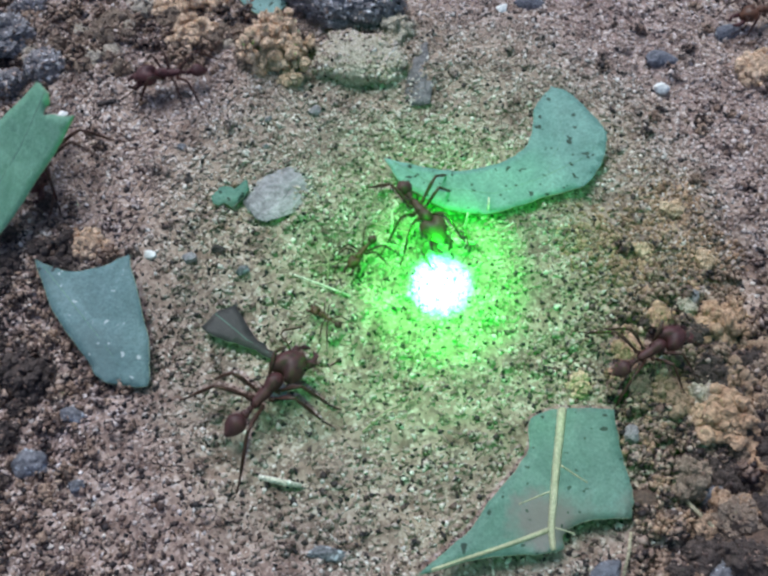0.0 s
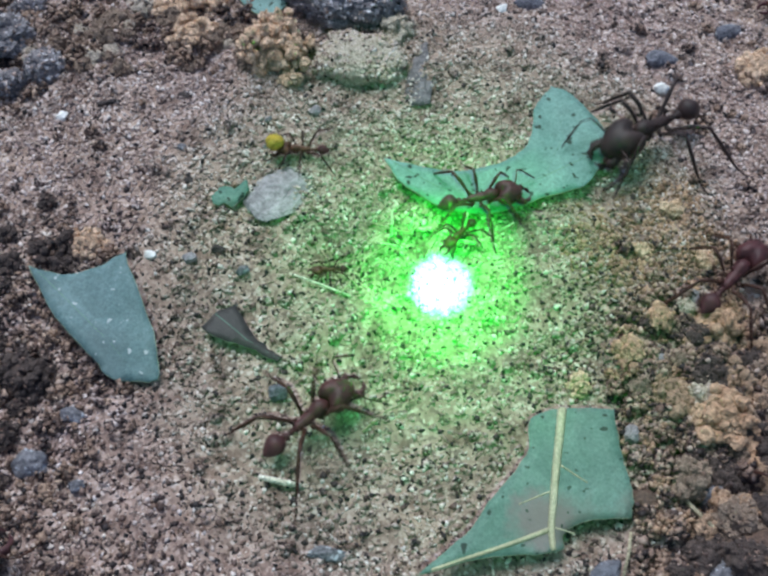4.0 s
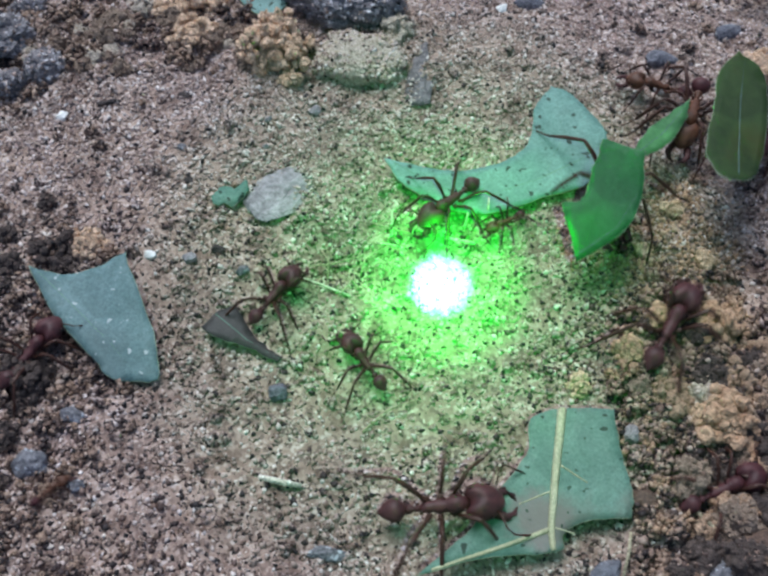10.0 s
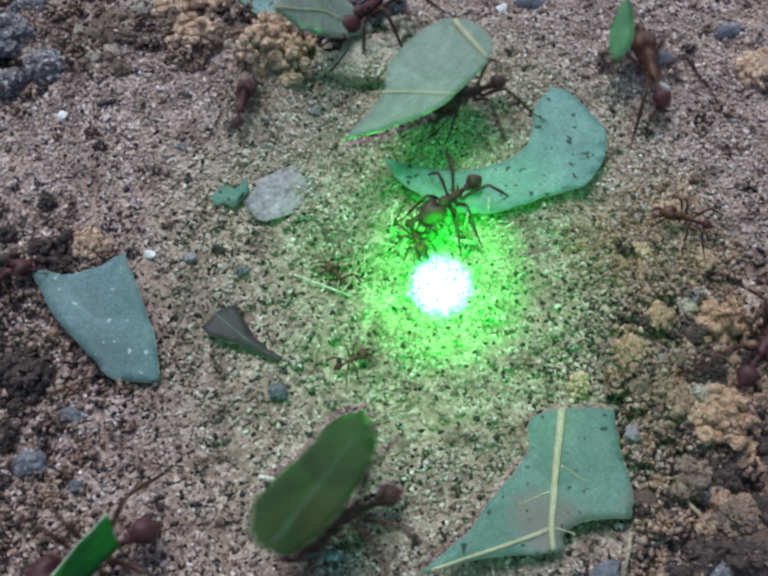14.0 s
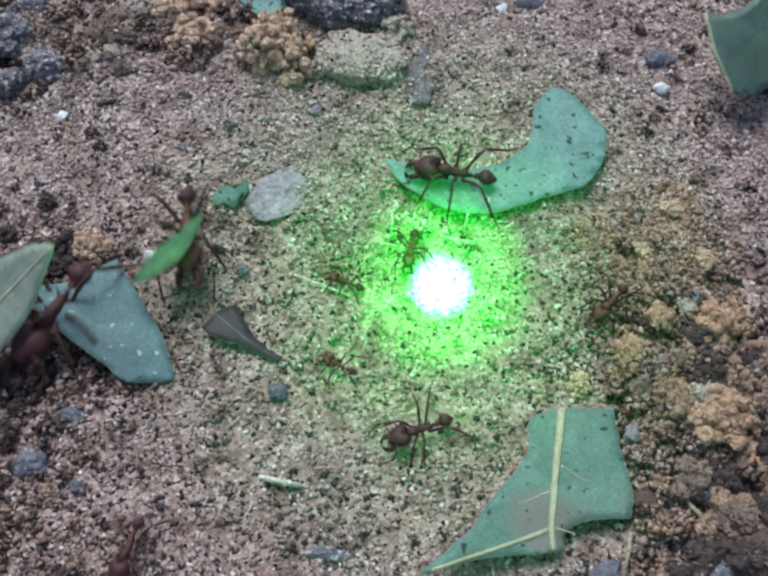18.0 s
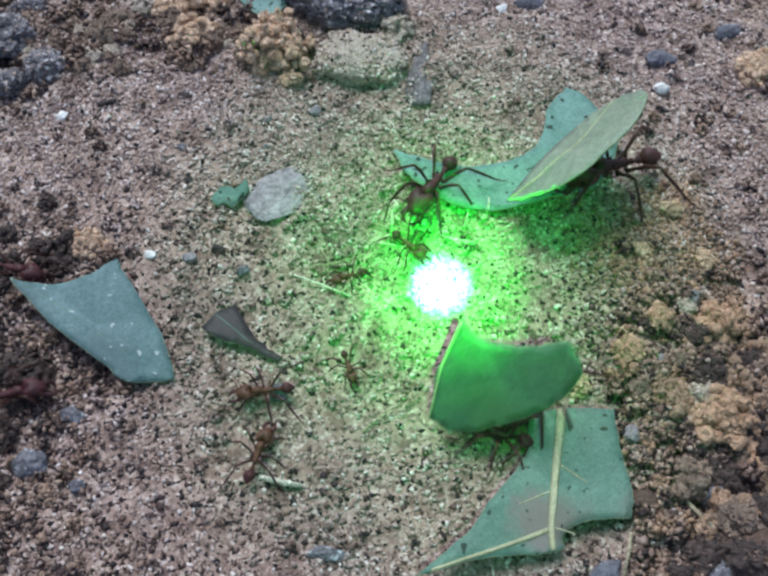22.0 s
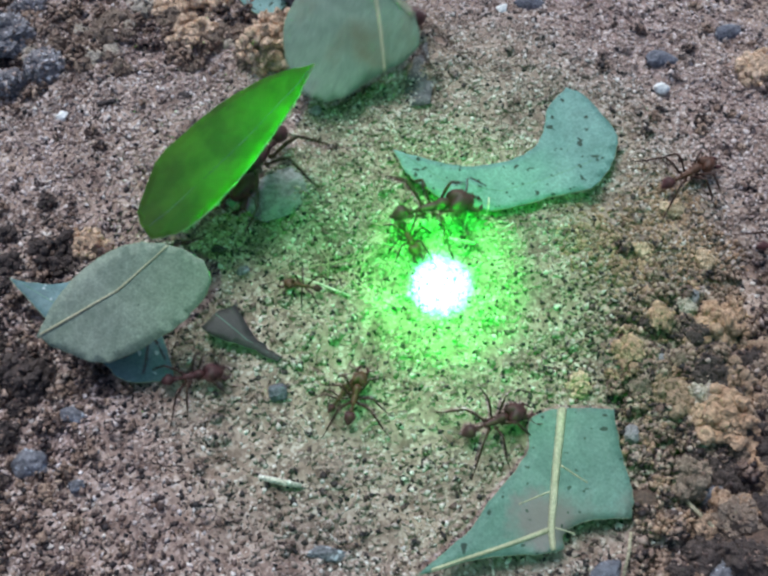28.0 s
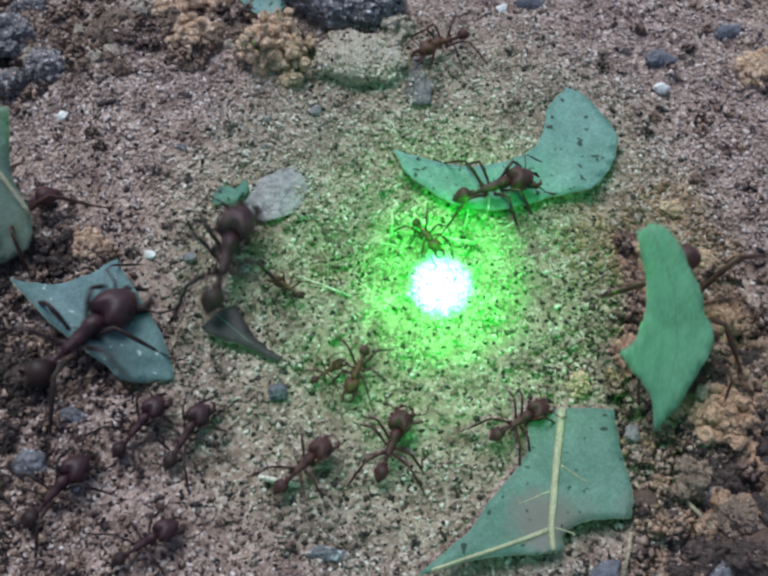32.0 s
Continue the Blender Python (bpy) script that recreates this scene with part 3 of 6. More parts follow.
pebble(-39.7, 29.88, (3.2, 2.6, 2.2), GREY_SLATE, "rough grey-blue stone half in soil", 30, 0.25, 0.5, "stone")
pebble(-38.93, 24.43, (2.6, 1.5, 1.3), GREY_SLATE, "jagged grey stone chip in soil", 12, 0.25, 0.5, "stone")
pebble(-35.22, 26.44, (2.2, 2.0, 1.4), GREY_SLATE, "rough grey-blue stone in soil", 70, 0.3, 0.5, "stone")
pebble(-43.76, 31.99, (4.2, 4.0, 2.6), SLATE, "rough dark grey stone half in soil", 10, 0.25, 0.4, "stone")
pebble(-38.64, 34.15, (2.4, 1.4, 1.2), GREY_SLATE, "grey stone chip in soil", 40, 0.3, 0.5, "stone")
pebble(-4.75, 35.76, (6.2, 4.2, 2.6), GREY_SLATE, "flat dark blue-grey stone with pale flecks", -4, 0.2, 0.3, "stone")
pebble(-10.0, 10.25, (3.9, 3.2, 0.8), PALE_STONE, "flat pale grey translucent pebble", -20, 0.45, 0.12)
pebble(28.63, 27.26, (1.9, 1.1, 0.8), BLUESTONE, "bluish oval pebble lying in sand", -5, 0.25)
pebble(28.41, 23.38, (0.85, 0.7, 0.7), QUARTZ, "small round white quartz pebble", 0, 0.0, 0.08)
pebble(3.7, 24.4, (1.2, 4.6, 0.5), SLIVER, "flat grey sliver of stone in sand", -6, 0.62, 0.45)
pebble(16.07, 35.76, (1.8, 1.0, 0.8), BLUESTONE, "small bluish pebble in sand", 0, 0.3)
clod(-31.16, -8.92, 2.6, SOIL, "dark purple-brown clod of damp soil", 160, 0.8, 31)
pebble(-29.25, -16.84, (1.7, 1.4, 1.0), SLATE, "dark grey pebble on sand", 0, 0.3, 0.25)
pebble(-9.1, -10.31, (1.1, 0.9, 0.7), BLUESTONE, "bluish grey pebble on sand", 0, 0.3, 0.25)
pebble(-15.33, 4, (0.7, 0.5, 0.4), DARKCLOD, "dark soil lump on sand", 0, 0.3, 0.25, "soil_lump")
pebble(-4.49, -24.15, (1.9, 0.7, 0.6), SLATE, "long dark pebble on sand", -3, 0.3, 0.25)
pebble(27.16, -19.44, (1.5, 1.3, 1.0), BLUESTONE, "dark bluish pebble among soil crumbs", 0, 0.3, 0.25)
pebble(36.92, 31.28, (1.6, 1.2, 0.8), BLUESTONE, "small bluish pebble in sand", 20, 0.35, 0.25)
pebble(17.28, -25.84, (1.8, 1.0, 0.8), BLUESTONE, "bluish pebble under the leaf edge", 20, 0.35, 0.25)
pebble(27.52, -25.38, (2.6, 1.6, 1.2), SLATE, "dark pebble among soil crumbs", 20, 0.35, 0.25)
pebble(-24.95, -19.02, (0.8, 0.6, 0.5), SLATE, "small dark pebble on sand", 0, 0.3, 0.25)
for at, radii, mat, label, turn in (
        ((-32.79, 20.6), (0.75, 0.55, 0.45), QUARTZ, "small white quartz chip on sand", 10),
        ((-11.7, 15.92), (0.35, 0.3, 0.3), PALE_STONE, "small round white grain on sand", 0),
        ((-11.59, 19.14), (0.4, 0.3, 0.3), PALE_STONE, "small round white grain on sand", 40),
        ((-6.9, 20.47), (0.75, 0.6, 0.5), PALE_STONE, "small tan pebble on sand", 0),
        ((-21.58, 3.2), (0.6, 0.5, 0.45), QUARTZ, "small pale quartz chip among crumbs", 25),
        ((-17.97, 2.99), (0.75, 0.6, 0.5), PALE_STONE, "small tan pebble among crumbs", 0),
        ((12.73, 34.37), (0.7, 0.6, 0.5), QUARTZ, "small white pebble on sand", 15),
        ((24.09, -7.28), (0.6, 0.5, 0.4), PALE_STONE, "small pale chip among soil crumbs", 35),
        ((27.92, -0.77), (0.9, 0.7, 0.6), PALE_STONE, "pale pebble among soil crumbs", 10),
        ((20.71, -14.52), (1.0, 0.8, 0.7), GREYSTONE, "grey pebble beside the leaf", 60),
        # added dark lump, stands in for a shaded pit in the sand
        ((-20.24, 22.27), (0.95, 0.32, 0.25), DARKCLOD, "thin dark chip on sand", -12),
        ((-19.02, 11.86), (0.5, 0.4, 0.3), DARKCLOD, "small dark chip on sand", 30),
        ((-19.99, 15.8), (0.5, 0.36, 0.3), SLATE, "small dark chip on sand", 5),
        ((-12.97, 1.56), (0.7, 0.5, 0.4), SLATE, "dark grey pebble on sand", 20),
        ((29.59, -23.96), (2.0, 1.6, 1.3), BROWNSTONE, "smooth reddish-brown lump among soil crumbs", 30),
        ((20.93, -20.09), (1.2, 1.0, 0.8), BROWNSTONE, "brown lump beside the leaf", 0)):
    pebble(at[0], at[1], radii, mat, label, turn, 0.25, 0.2)
pebble(-26.35, -12.57, (1.3, 0.8, 0.6), SLATE, "dark grey pebble on sand", -20, 0.3, 0.25)


def caked_clod(x, y, radii, label, seed):
    """A block of caked sand: flat on top, broken sides, grains all over."""
    rng = np.random.default_rng(seed)
    thing = new("soil_clod")
    bm = bmesh.new()
    bmesh.ops.create_icosphere(bm, subdivisions=5, radius=1.0)
    spots = []
    for v in bm.verts:
        p = v.co.copy()
        p = Vector([math.copysign(abs(c) ** 0.62, c) for c in p])
        k = 1 + 0.16 * noise.fractal(p * 1.5 + Vector((seed, 0, 0)), 0.8, 2.1, 3) + 0.1 * noise.fractal(p * 5.0, 0.7, 2.2, 3)
        v.co = Vector((p.x * radii[0] * k, p.y * radii[1] * k, p.z * radii[2] * k)) * MM
        spots.append(v.co[:])
    part("lump", bm, CLOD_BASE["buff_grains"], thing)
    spots = np.array(spots) / MM
    for mat, count, low, high in ((PALE_SAND, 1300, 0.09, 0.26), (BUFF, 500, 0.1, 0.3), (SOIL, 260, 0.08, 0.2)):
        crust = grain_mesh("crust", spots[rng.integers(0, len(spots), count)], rng.uniform(low, high, count), mat, rng)
        crust.parent = thing
    thing.matrix_basis = pose(x * MM, y * MM, (height(x, y) + radii[2] * 0.35) * MM, 0, 0, -8)
    return tagged(thing, label, "soil clod")


caked_clod(-2.6, 26.9, (4.4, 3.0, 1.7), "pale flat-topped clod of sandy grains", 4)


def soil_lumps():
    """Dark soil lumps along the crumbly side."""
    rng = random.Random(11)
    for k in range(300):
        x, y = rng.uniform(20, 39), rng.uniform(-27, -3)
        if rng.random() > (x - 19) / 11 * min(1.0, (-2 - y) / 8) or (-26 < y < -10 and x < 24.5):
            continue
        r = 0.45 + 1.5 * rng.random() ** 2.2
        clod(x, y, r, rng.choice((SOIL, SOIL, BROWN, RUST)), "brown soil clod among crumbs", int(24 + 34 * r), 0.8, 200 + k, 0.22, 0.5)
    for k in range(34):
        clod(rng.uniform(-38, -9), rng.uniform(25.5, 33), rng.uniform(0.5, 1.6), rng.choice((BROWN, BROWN, BUFF)), "crumbly brown soil clod beside stones", 50, 0.8, 300 + k, 0.22, 0.45)
    for k in range(20):
        clod(rng.uniform(-38, -29), rng.uniform(-20, 10), rng.uniform(0.5, 1.3), SOIL, "dark brown soil clod on sand", 40, 0.8, 400 + k, 0.22, 0.4)


soil_lumps()


def twig(pts, radius, mat, label, name="twig"):
    bm = bmesh.new()
    n = len(pts)
    tube(bm, [(x, y, height(x, y) + z) for x, y, z in pts], [radius * (0.6 + 0.4 * math.sin(math.pi * (i + 0.5) / n)) for i in range(n)], 8)
    ob = part(name, bm, mat, None, label)
    return tagged(ob, category=name)


twig([(-10.01, -18.11, 0.5), (-8.99, -18.4, 0.65), (-7.98, -18.61, 0.65), (-6.77, -18.75, 0.45)], 0.28, STRAW, "short pale straw stick on sand", "straw_stick")
twig([(28.87, -15.3, 0.8), (30.56, -15, 1.0), (32.51, -14.47, 1.1)], 0.3, GREYSTONE, "thin pale twig among soil crumbs")
twig([(23.52, -18.4, 0.7), (24.64, -20.25, 0.9), (26.07, -22.46, 0.8)], 0.22, FIBRE, "thin pale rootlet among soil crumbs")
twig([(19.59, -22.66, 0.6), (19.28, -24.23, 0.6), (18.59, -26.14, 0.5)], 0.16, FIBRE, "thin pale rootlet beside the leaf")
twig([(8.52, -24.81, 0.4), (8.57, -26.14, 0.4)], 0.12, STRAW, "thin pale straw tip", "straw_stick")
twig([(-8.28, 1.45, 0.4), (-5.55, 0.41, 0.5), (-3.07, -0.87, 0.4)], 0.14, STRAW, "thin straw fibre near the bright spot", "straw_fibre")
twig([(5.7, 5.3, 0.5), (7.15, 4.87, 0.6), (8.51, 4.54, 0.5)], 0.16, STRAW, "short pale straw stick in the bright spot", "straw_stick")
for fibre in ([(-6.97, 2.51, 0.5), (-4.72, 2.93, 0.8), (-2, 3.57, 0.5)], [(-4.17, -1.13, 0.4), (-3.09, 0.67, 0.7), (-2.79, 1.72, 0.6)],
              [(-5.91, 4.65, 0.4), (-5.18, 3.31, 0.6), (-5.22, 1.45, 0.4)], [(-2.2, 1.45, 0.4), (-1.77, 3.04, 0.7), (0.27, 4.38, 0.5)],
              [(-1.58, 7.4, 0.3), (0.28, 6.29, 0.5), (2.58, 5.74, 0.3)], [(-3.8, 2.24, 0.5), (-2.19, -0.1, 0.5)],
              [(-1.81, -13.9, 0.3), (0.25, -11.9, 0.5), (2.77, -11, 0.3)]):
    twig(fibre, 0.1, FIBRE, "thin straw fibre near the bright spot", "straw_fibre")
# straw splinters added in place of lit ant legs and debris strands
for fibre in ([(0.6, 5.2, 0.3), (0.8, 6.4, 1.2), (0.7, 7.3, 1.6)], [(7.6, 6.4, 0.4), (7.9, 7.4, 1.3)], [(9.6, 7.2, 0.4), (9.8, 8.0, 1.0), (9.9, 8.9, 1.3)],
              [(2.4, 6.2, 0.4), (2.9, 7.2, 1.2)], [(-0.6, 4.6, 0.4), (0.5, 4.1, 0.9), (1.6, 4.2, 0.6)], [(10.8, 6.0, 0.4), (12.2, 6.6, 0.8)]):
    twig(fibre, 0.1, STRAW, "thin straw splinter standing in for lit ant legs and debris", "straw_fibre")
twig([(-29.14, 21.43, 0.3), (-27.17, 21.62, 0.35)], 0.25, DARKCLOD, "small dark plant scrap on sand", "plant_scrap")


# ---- leaf pieces ----
def leaf_piece(mat, outline, veins, curl=0.5, label="", faint=False, rib=0.3, rim=0.07):
    """A cut piece of leaf: a thin bent blade with raised veins."""
    n = len(outline)
    pts = []
    for i in range(n):
        p0, p1, p2, p3 = (Vector(outline[(i + k) % n]) for k in (-1, 0, 1, 2))
        sharp = (p1 - p0).normalized().dot((p2 - p1).normalized()) < 0.35
        sharp2 = (p2 - p1).normalized().dot((p3 - p2).normalized()) < 0.35
        m1 = (p2 - p1) * 0.9 if sharp else (p2 - p0) / 2
        m2 = (p2 - p1) * 0.9 if sharp2 else (p3 - p1) / 2
        for s in (0.0, 0.2, 0.4, 0.6, 0.8):
            a, b = s * s, s * s * s
            p = p1 * (2 * b - 3 * a + 1) + m1 * (b - 2 * a + s) + p2 * (3 * a - 2 * b) + m2 * (b - a)
            pts.append(p + Vector((0.2 * noise.noise(Vector((p.x * 2.6, p.y * 2.6, n))), 0.2 * noise.noise(Vector((p.x * 2.6, p.y * 2.6, n + 7))))))
    span = max(max(abs(p.x), abs(p.y)) for p in pts)

    def bend(x, y):
        return curl * ((x * 0.8 + y * 0.6) / span) ** 2 - 0.5 * curl * ((x * 0.6 - y * 0.8) / span) ** 2 + 0.25 * noise.noise(Vector((x * 0.25, y * 0.25, n)))

    bm = bmesh.new()
    ring = [bm.verts.new((p.x * MM, p.y * MM, 0)) for p in pts]
    bm.faces.new(ring)
    bmesh.ops.triangulate(bm, faces=bm.faces[:])
    for _ in range(3):
        long = [e for e in bm.edges if e.calc_length() > 1.1 * MM]
        if long:
            bmesh.ops.subdivide_edges(bm, edges=long, cuts=1)
            bmesh.ops.triangulate(bm, faces=[f for f in bm.faces if len(f.verts) > 3])
    bmesh.ops.recalc_face_normals(bm, faces=bm.faces[:])
    for v in bm.verts:
        v.co.z = bend(v.co.x / MM, v.co.y / MM) * MM
    top = bm.faces[:]
    made = bmesh.ops.extrude_face_region(bm, geom=top)["geom"]
    bmesh.ops.translate(bm, vec=(0, 0, -0.2 * MM), verts=[g for g in made if isinstance(g, bmesh.types.BMVert)])
    bmesh.ops.recalc_face_normals(bm, faces=bm.faces[:])
    for f in bm.faces:
        if len(f.verts) == 4:
            f.material_index = 1
    thing = new("leaf_piece")
    part("blade", bm, mat, thing).data.materials.append(LEAF_EDGE)
    if rim:
        bm = bmesh.new()
        edge = pts + pts[:1]
        tube(bm, [(p.x, p.y, bend(p.x, p.y) - 0.07) for p in edge], [rim * (0.75 + 0.5 * noise.noise(Vector((p.x, p.y, 3)))) for p in edge], 6)
        part("margin", bm, LEAF_EDGE, thing, "thin pale cut edge")
    for i, vein in enumerate(veins):
        bm = bmesh.new()
        line = []
        for a, b in zip(vein, vein[1:]):
            line += [(a[0] + (b[0] - a[0]) * k / 6, a[1] + (b[1] - a[1]) * k / 6) for k in range(6)]
        line.append(vein[-1])
        r0 = 0.055 if faint else rib if i == 0 else rib * 0.55 if i == 1 else rib * 0.2
        m = len(line)
        tube(bm, [(x, y, bend(x, y) + (-0.03 if faint else 0.0)) for x, y in line], [r0 * (1 - 0.45 * k / m) for k in range(m)], 8)
        part("midrib" if i == 0 else "side_vein", bm, DARK_VEIN if faint else VEIN, thing, "pale raised vein" if i == 0 and not faint else "")
    return tagged(thing, label, "leaf")


leaf_curved = leaf_piece(LEAF_SPOTTED, [(-10.75, 0.89), (-8.52, 0.29), (-5.22, -0.47), (-1.91, -0.29), (1.48, 0.89), (3.41, 2.68), (4.1, 5.44), (4.43, 7.32), (6.26, 9.76), (8.14, 8.6), (10.69, 4.7), (11.03, 2.98), (10.18, 0), (8.29, -2.32), (4.45, -3.58), (-0.3, -5.43), (-4.43, -5.15), (-7.17, -3.46), (-9.24, -1.75)],
    [[(-9.94, 0.47), (-5.28, -2.61), (-0.18, -3.18), (4.64, -1.17), (6.95, 3.59), (6.44, 8.92)], [(4.64, -1.17), (8.1, 0.59), (10.61, 2.68)]], curl=0.6, label="grey-green curved cut leaf with dark specks lying on sand", faint=True)
leaf_curved.matrix_basis = pose(10.7 * MM, 12.92 * MM, 1.1 * MM, 0, 0, 0)
leaf_cut = leaf_piece(LEAF_WORN, [(-7.03, 5.69), (-3.51, 4.5), (-0.5, 5.02), (2.09, 6.16), (4.46, 0.49), (5.56, -2.41), (5.94, -5.76), (2.05, -5.57), (0.34, -3.82), (-3.73, 0.49)],
    [[(-6.03, 5.02), (-2.12, 1.23), (1.62, -2.41), (4.32, -5.44)]], curl=0.9, label="blue-green cut leaf piece with a bitten edge lying on sand", faint=True)
leaf_cut.matrix_basis = pose(-25.32 * MM, -4 * MM, 1.6 * MM, 0, 0, 0)
leaf_big = leaf_piece(LEAF_BROAD, [(-1.35, 5.71), (0.97, 6.6), (5.54, 6.37), (5.74, 2.49), (6.26, -0.41), (5.98, -2.65), (2.47, -2.89), (0.43, -3.99), (-0.07, -5.34), (-5.44, -5.91), (-11.16, -7.41), (-7.27, -4.18), (-4.78, -0.81), (-1.99, 2.49)],
    [[(1.3, 6.6), (0.3, 1.24), (-0.5, -3.6), (-0.45, -5.34)], [(-0.5, -3.6), (-4.63, -5.14), (-10.02, -7.04)], [(0.74, 1.65), (2.78, 0.2)], [(0.04, -0.41), (-2.87, -1.62)], [(-0.48, -3.4), (1.39, -3.99)]], curl=0.7, label="broad green leaf piece with a thick pale midrib lying on sand", rib=0.4)
leaf_big.matrix_basis = pose(13.64 * MM, -19.05 * MM, 1.3 * MM, 0, 0, 0)
leaf_scrap = leaf_piece(LEAF_DEAD, [(-3.5, 0.58), (-2.12, 2.21), (-0.64, 2.86), (0.35, 1.22), (1.77, -0.73), (3.91, -2.3), (3.38, -2.77), (0.96, -1.44), (-2.12, -0.48)],
    [[(-2.32, 1.96), (0.46, -0.48), (3.58, -2.39)]], curl=0.4, label="dark dry triangular leaf scrap lying on sand", faint=True, rim=0)
leaf_scrap.matrix_basis = pose(-12.68 * MM, -4.99 * MM, 0.7 * MM, 0, 0, 0)
leaf_chip = leaf_piece(LEAF_CHIP, [(-1.5, -0.5), (-0.9, 0.9), (0.1, 1.2), (0.5, 0.8), (1.7, 1.75), (1.95, 0.4), (1.2, -0.5), (0.5, -1.36), (-0.2, -0.9), (-0.9, -1.4)],
    [], curl=0.35, label="small green leaf chip beside a pale pebble", rim=0)
leaf_chip.matrix_basis = pose(-14.95 * MM, 9.92 * MM, 0.45 * MM, 0, 0, 0)
leaf_fragment = leaf_piece(LEAF_SPOTTED, [(-2.71, 1.1), (2.47, 3.33), (3.14, 0.36), (1.46, -2.52), (-0.98, -1.09)],
    [], curl=0.4, label="green leaf fragment at the edge of a dark stone")
leaf_fragment.matrix_basis = pose(-13.37 * MM, 34.74 * MM, 1.2 * MM, 0, 0, 0)


# ---- ants ----
LEG_ROOTS = ((0.75, 0.42, 2.1, 42, 0.92), (0.05, 0.46, 2.0, 88, 0.95), (-0.6, 0.42, 2.0, 138, 1.25))


def leg_mesh(reach, thick):
    bm = bmesh.new()
    k = reach
    tube(bm, [(0, 0, 0), (0.35 * k, 0, -0.15), (0.55 * k, 0, 0.15), (1.4 * k, 0, 0.95), (2.2 * k, 0, 1.35), (2.35 * k, 0, 1.3)],
         [0.17 * thick, 0.2 * thick, 0.13 * thick, 0.17 * thick, 0.12 * thick, 0.1 * thick], 7)
    tube(bm, [(2.25 * k, 0, 1.36), (2.6 * k, 0, 0.9), (3.3 * k, 0, 0.0), (4.1 * k, 0, -1.15)],
         [0.1 * thick, 0.13 * thick, 0.14 * thick, 0.09 * thick], 7)
    tube(bm, [(4.05 * k, 0, -1.1), (4.5 * k, 0, -1.6), (5.0 * k, 0, -1.95), (5.25 * k, 0, -2.02)],
         [0.08 * thick, 0.065 * thick, 0.06 * thick, 0.035 * thick], 6)
    return bm


def ant_model(body_mat, tail_mat, leg_mat, head_size, thick):
    """One leafcutter ant, 9 mm long, looking along +x, its feet at z = 0."""
    thing = new("ant")
    hs = head_size
    bm = bmesh.new()
    made = bmesh.ops.create_uvsphere(bm, u_segments=22, v_segments=16, radius=1.0)["verts"]
    for w in made:
        x, y, z = w.co
        wide = 1.0 - 0.22 * x - 0.12 * x * x
        nx = 1.22 * x + (0.62 * -x * math.exp(-(y / 0.34) ** 2) if x < 0 else 0.0)
        p = pose(0, 0, 0, 0, 16, 0) @ Vector((nx * hs, y * wide * hs, z * (0.8 + 0.12 * abs(y)) * hs))
        w.co = (p + Vector((2.75 + 0.35 * (hs - 1), 0, 2.3))) * MM
    for s in (1, -1):
        tube(bm, [(2.1, 0.55 * s * hs, 2.9), (1.9, 0.65 * s * hs, 3.25)], [0.1, 0.02], 5)
    headp = part("head", bm, body_mat, thing, "broad heart-shaped head")
    for s in (1, -1):
        bm = bmesh.new()
        tube(bm, [(3.7, 0.52 * s * hs, 1.85), (4.45, 0.72 * s * hs, 1.6), (4.95, 0.5 * s * hs, 1.5), (5.2, 0.1 * s * hs, 1.45)], [0.26 * hs, 0.24 * hs, 0.17 * hs, 0.03], 7)
        part("mandible", bm, tail_mat, headp, "curved toothed jaw")
        bm = bmesh.new()
        ellipsoid(bm, (3.3, 0.9 * s * hs, 2.5), (0.17, 0.1, 0.17), None, 8, 6)
        part("eye", bm, EYE_BLACK, headp, "tiny black eye")
        bm = bmesh.new()
        tube(bm, [(3.6, 0.42 * s * hs, 2.5), (3.9, 0.95 * s * hs, 2.95), (4.1, 1.6 * s * hs, 3.05), (4.6, 1.85 * s * hs, 2.6), (5.5, 1.75 * s * hs, 1.75), (6.2, 1.6 * s * hs, 1.2)],
             [0.07 * thick, 0.065 * thick, 0.06 * thick, 0.06 * thick, 0.08 * thick, 0.05 * thick], 6)
        part("antenna", bm, leg_mat, headp, "elbowed antenna")
    bm = bmesh.new()
    loft(bm, ((1.95, 0.2, 0.2, 2.3), (1.75, 0.42, 0.42, 2.4), (1.3, 0.64, 0.62, 2.45), (0.85, 0.6, 0.58, 2.42), (0.5, 0.46, 0.44, 2.3), (0.2, 0.48, 0.42, 2.2),
              (-0.2, 0.46, 0.42, 2.18), (-0.5, 0.36, 0.36, 2.12), (-0.85, 0.4, 0.4, 2.12), (-1.15, 0.3, 0.32, 2.05), (-1.3, 0.14, 0.15, 1.98)), 14)
    for x, z, s in ((1.2, 2.85, 1), (1.2, 2.85, -1), (0.35, 2.6, 1), (0.35, 2.6, -1), (-1.0, 2.5, 1), (-1.0, 2.5, -1)):
        tube(bm, [(x, 0.3 * s, z - 0.15), (x - 0.15, 0.45 * s, z + 0.35)], [0.11, 0.015], 5)
    part("thorax", bm, body_mat, thing, "narrow spiny thorax")
    bm = bmesh.new()
    loft(bm, ((-1.2, 0.12, 0.12, 1.98), (-1.4, 0.24, 0.3, 2.02), (-1.58, 0.22, 0.24, 1.98), (-1.7, 0.15, 0.15, 1.93), (-1.95, 0.36, 0.34, 2.0), (-2.15, 0.34, 0.3, 1.98), (-2.3, 0.16, 0.16, 1.92)), 12)
    part("waist", bm, body_mat, thing, "two-jointed waist")
    bm = bmesh.new()
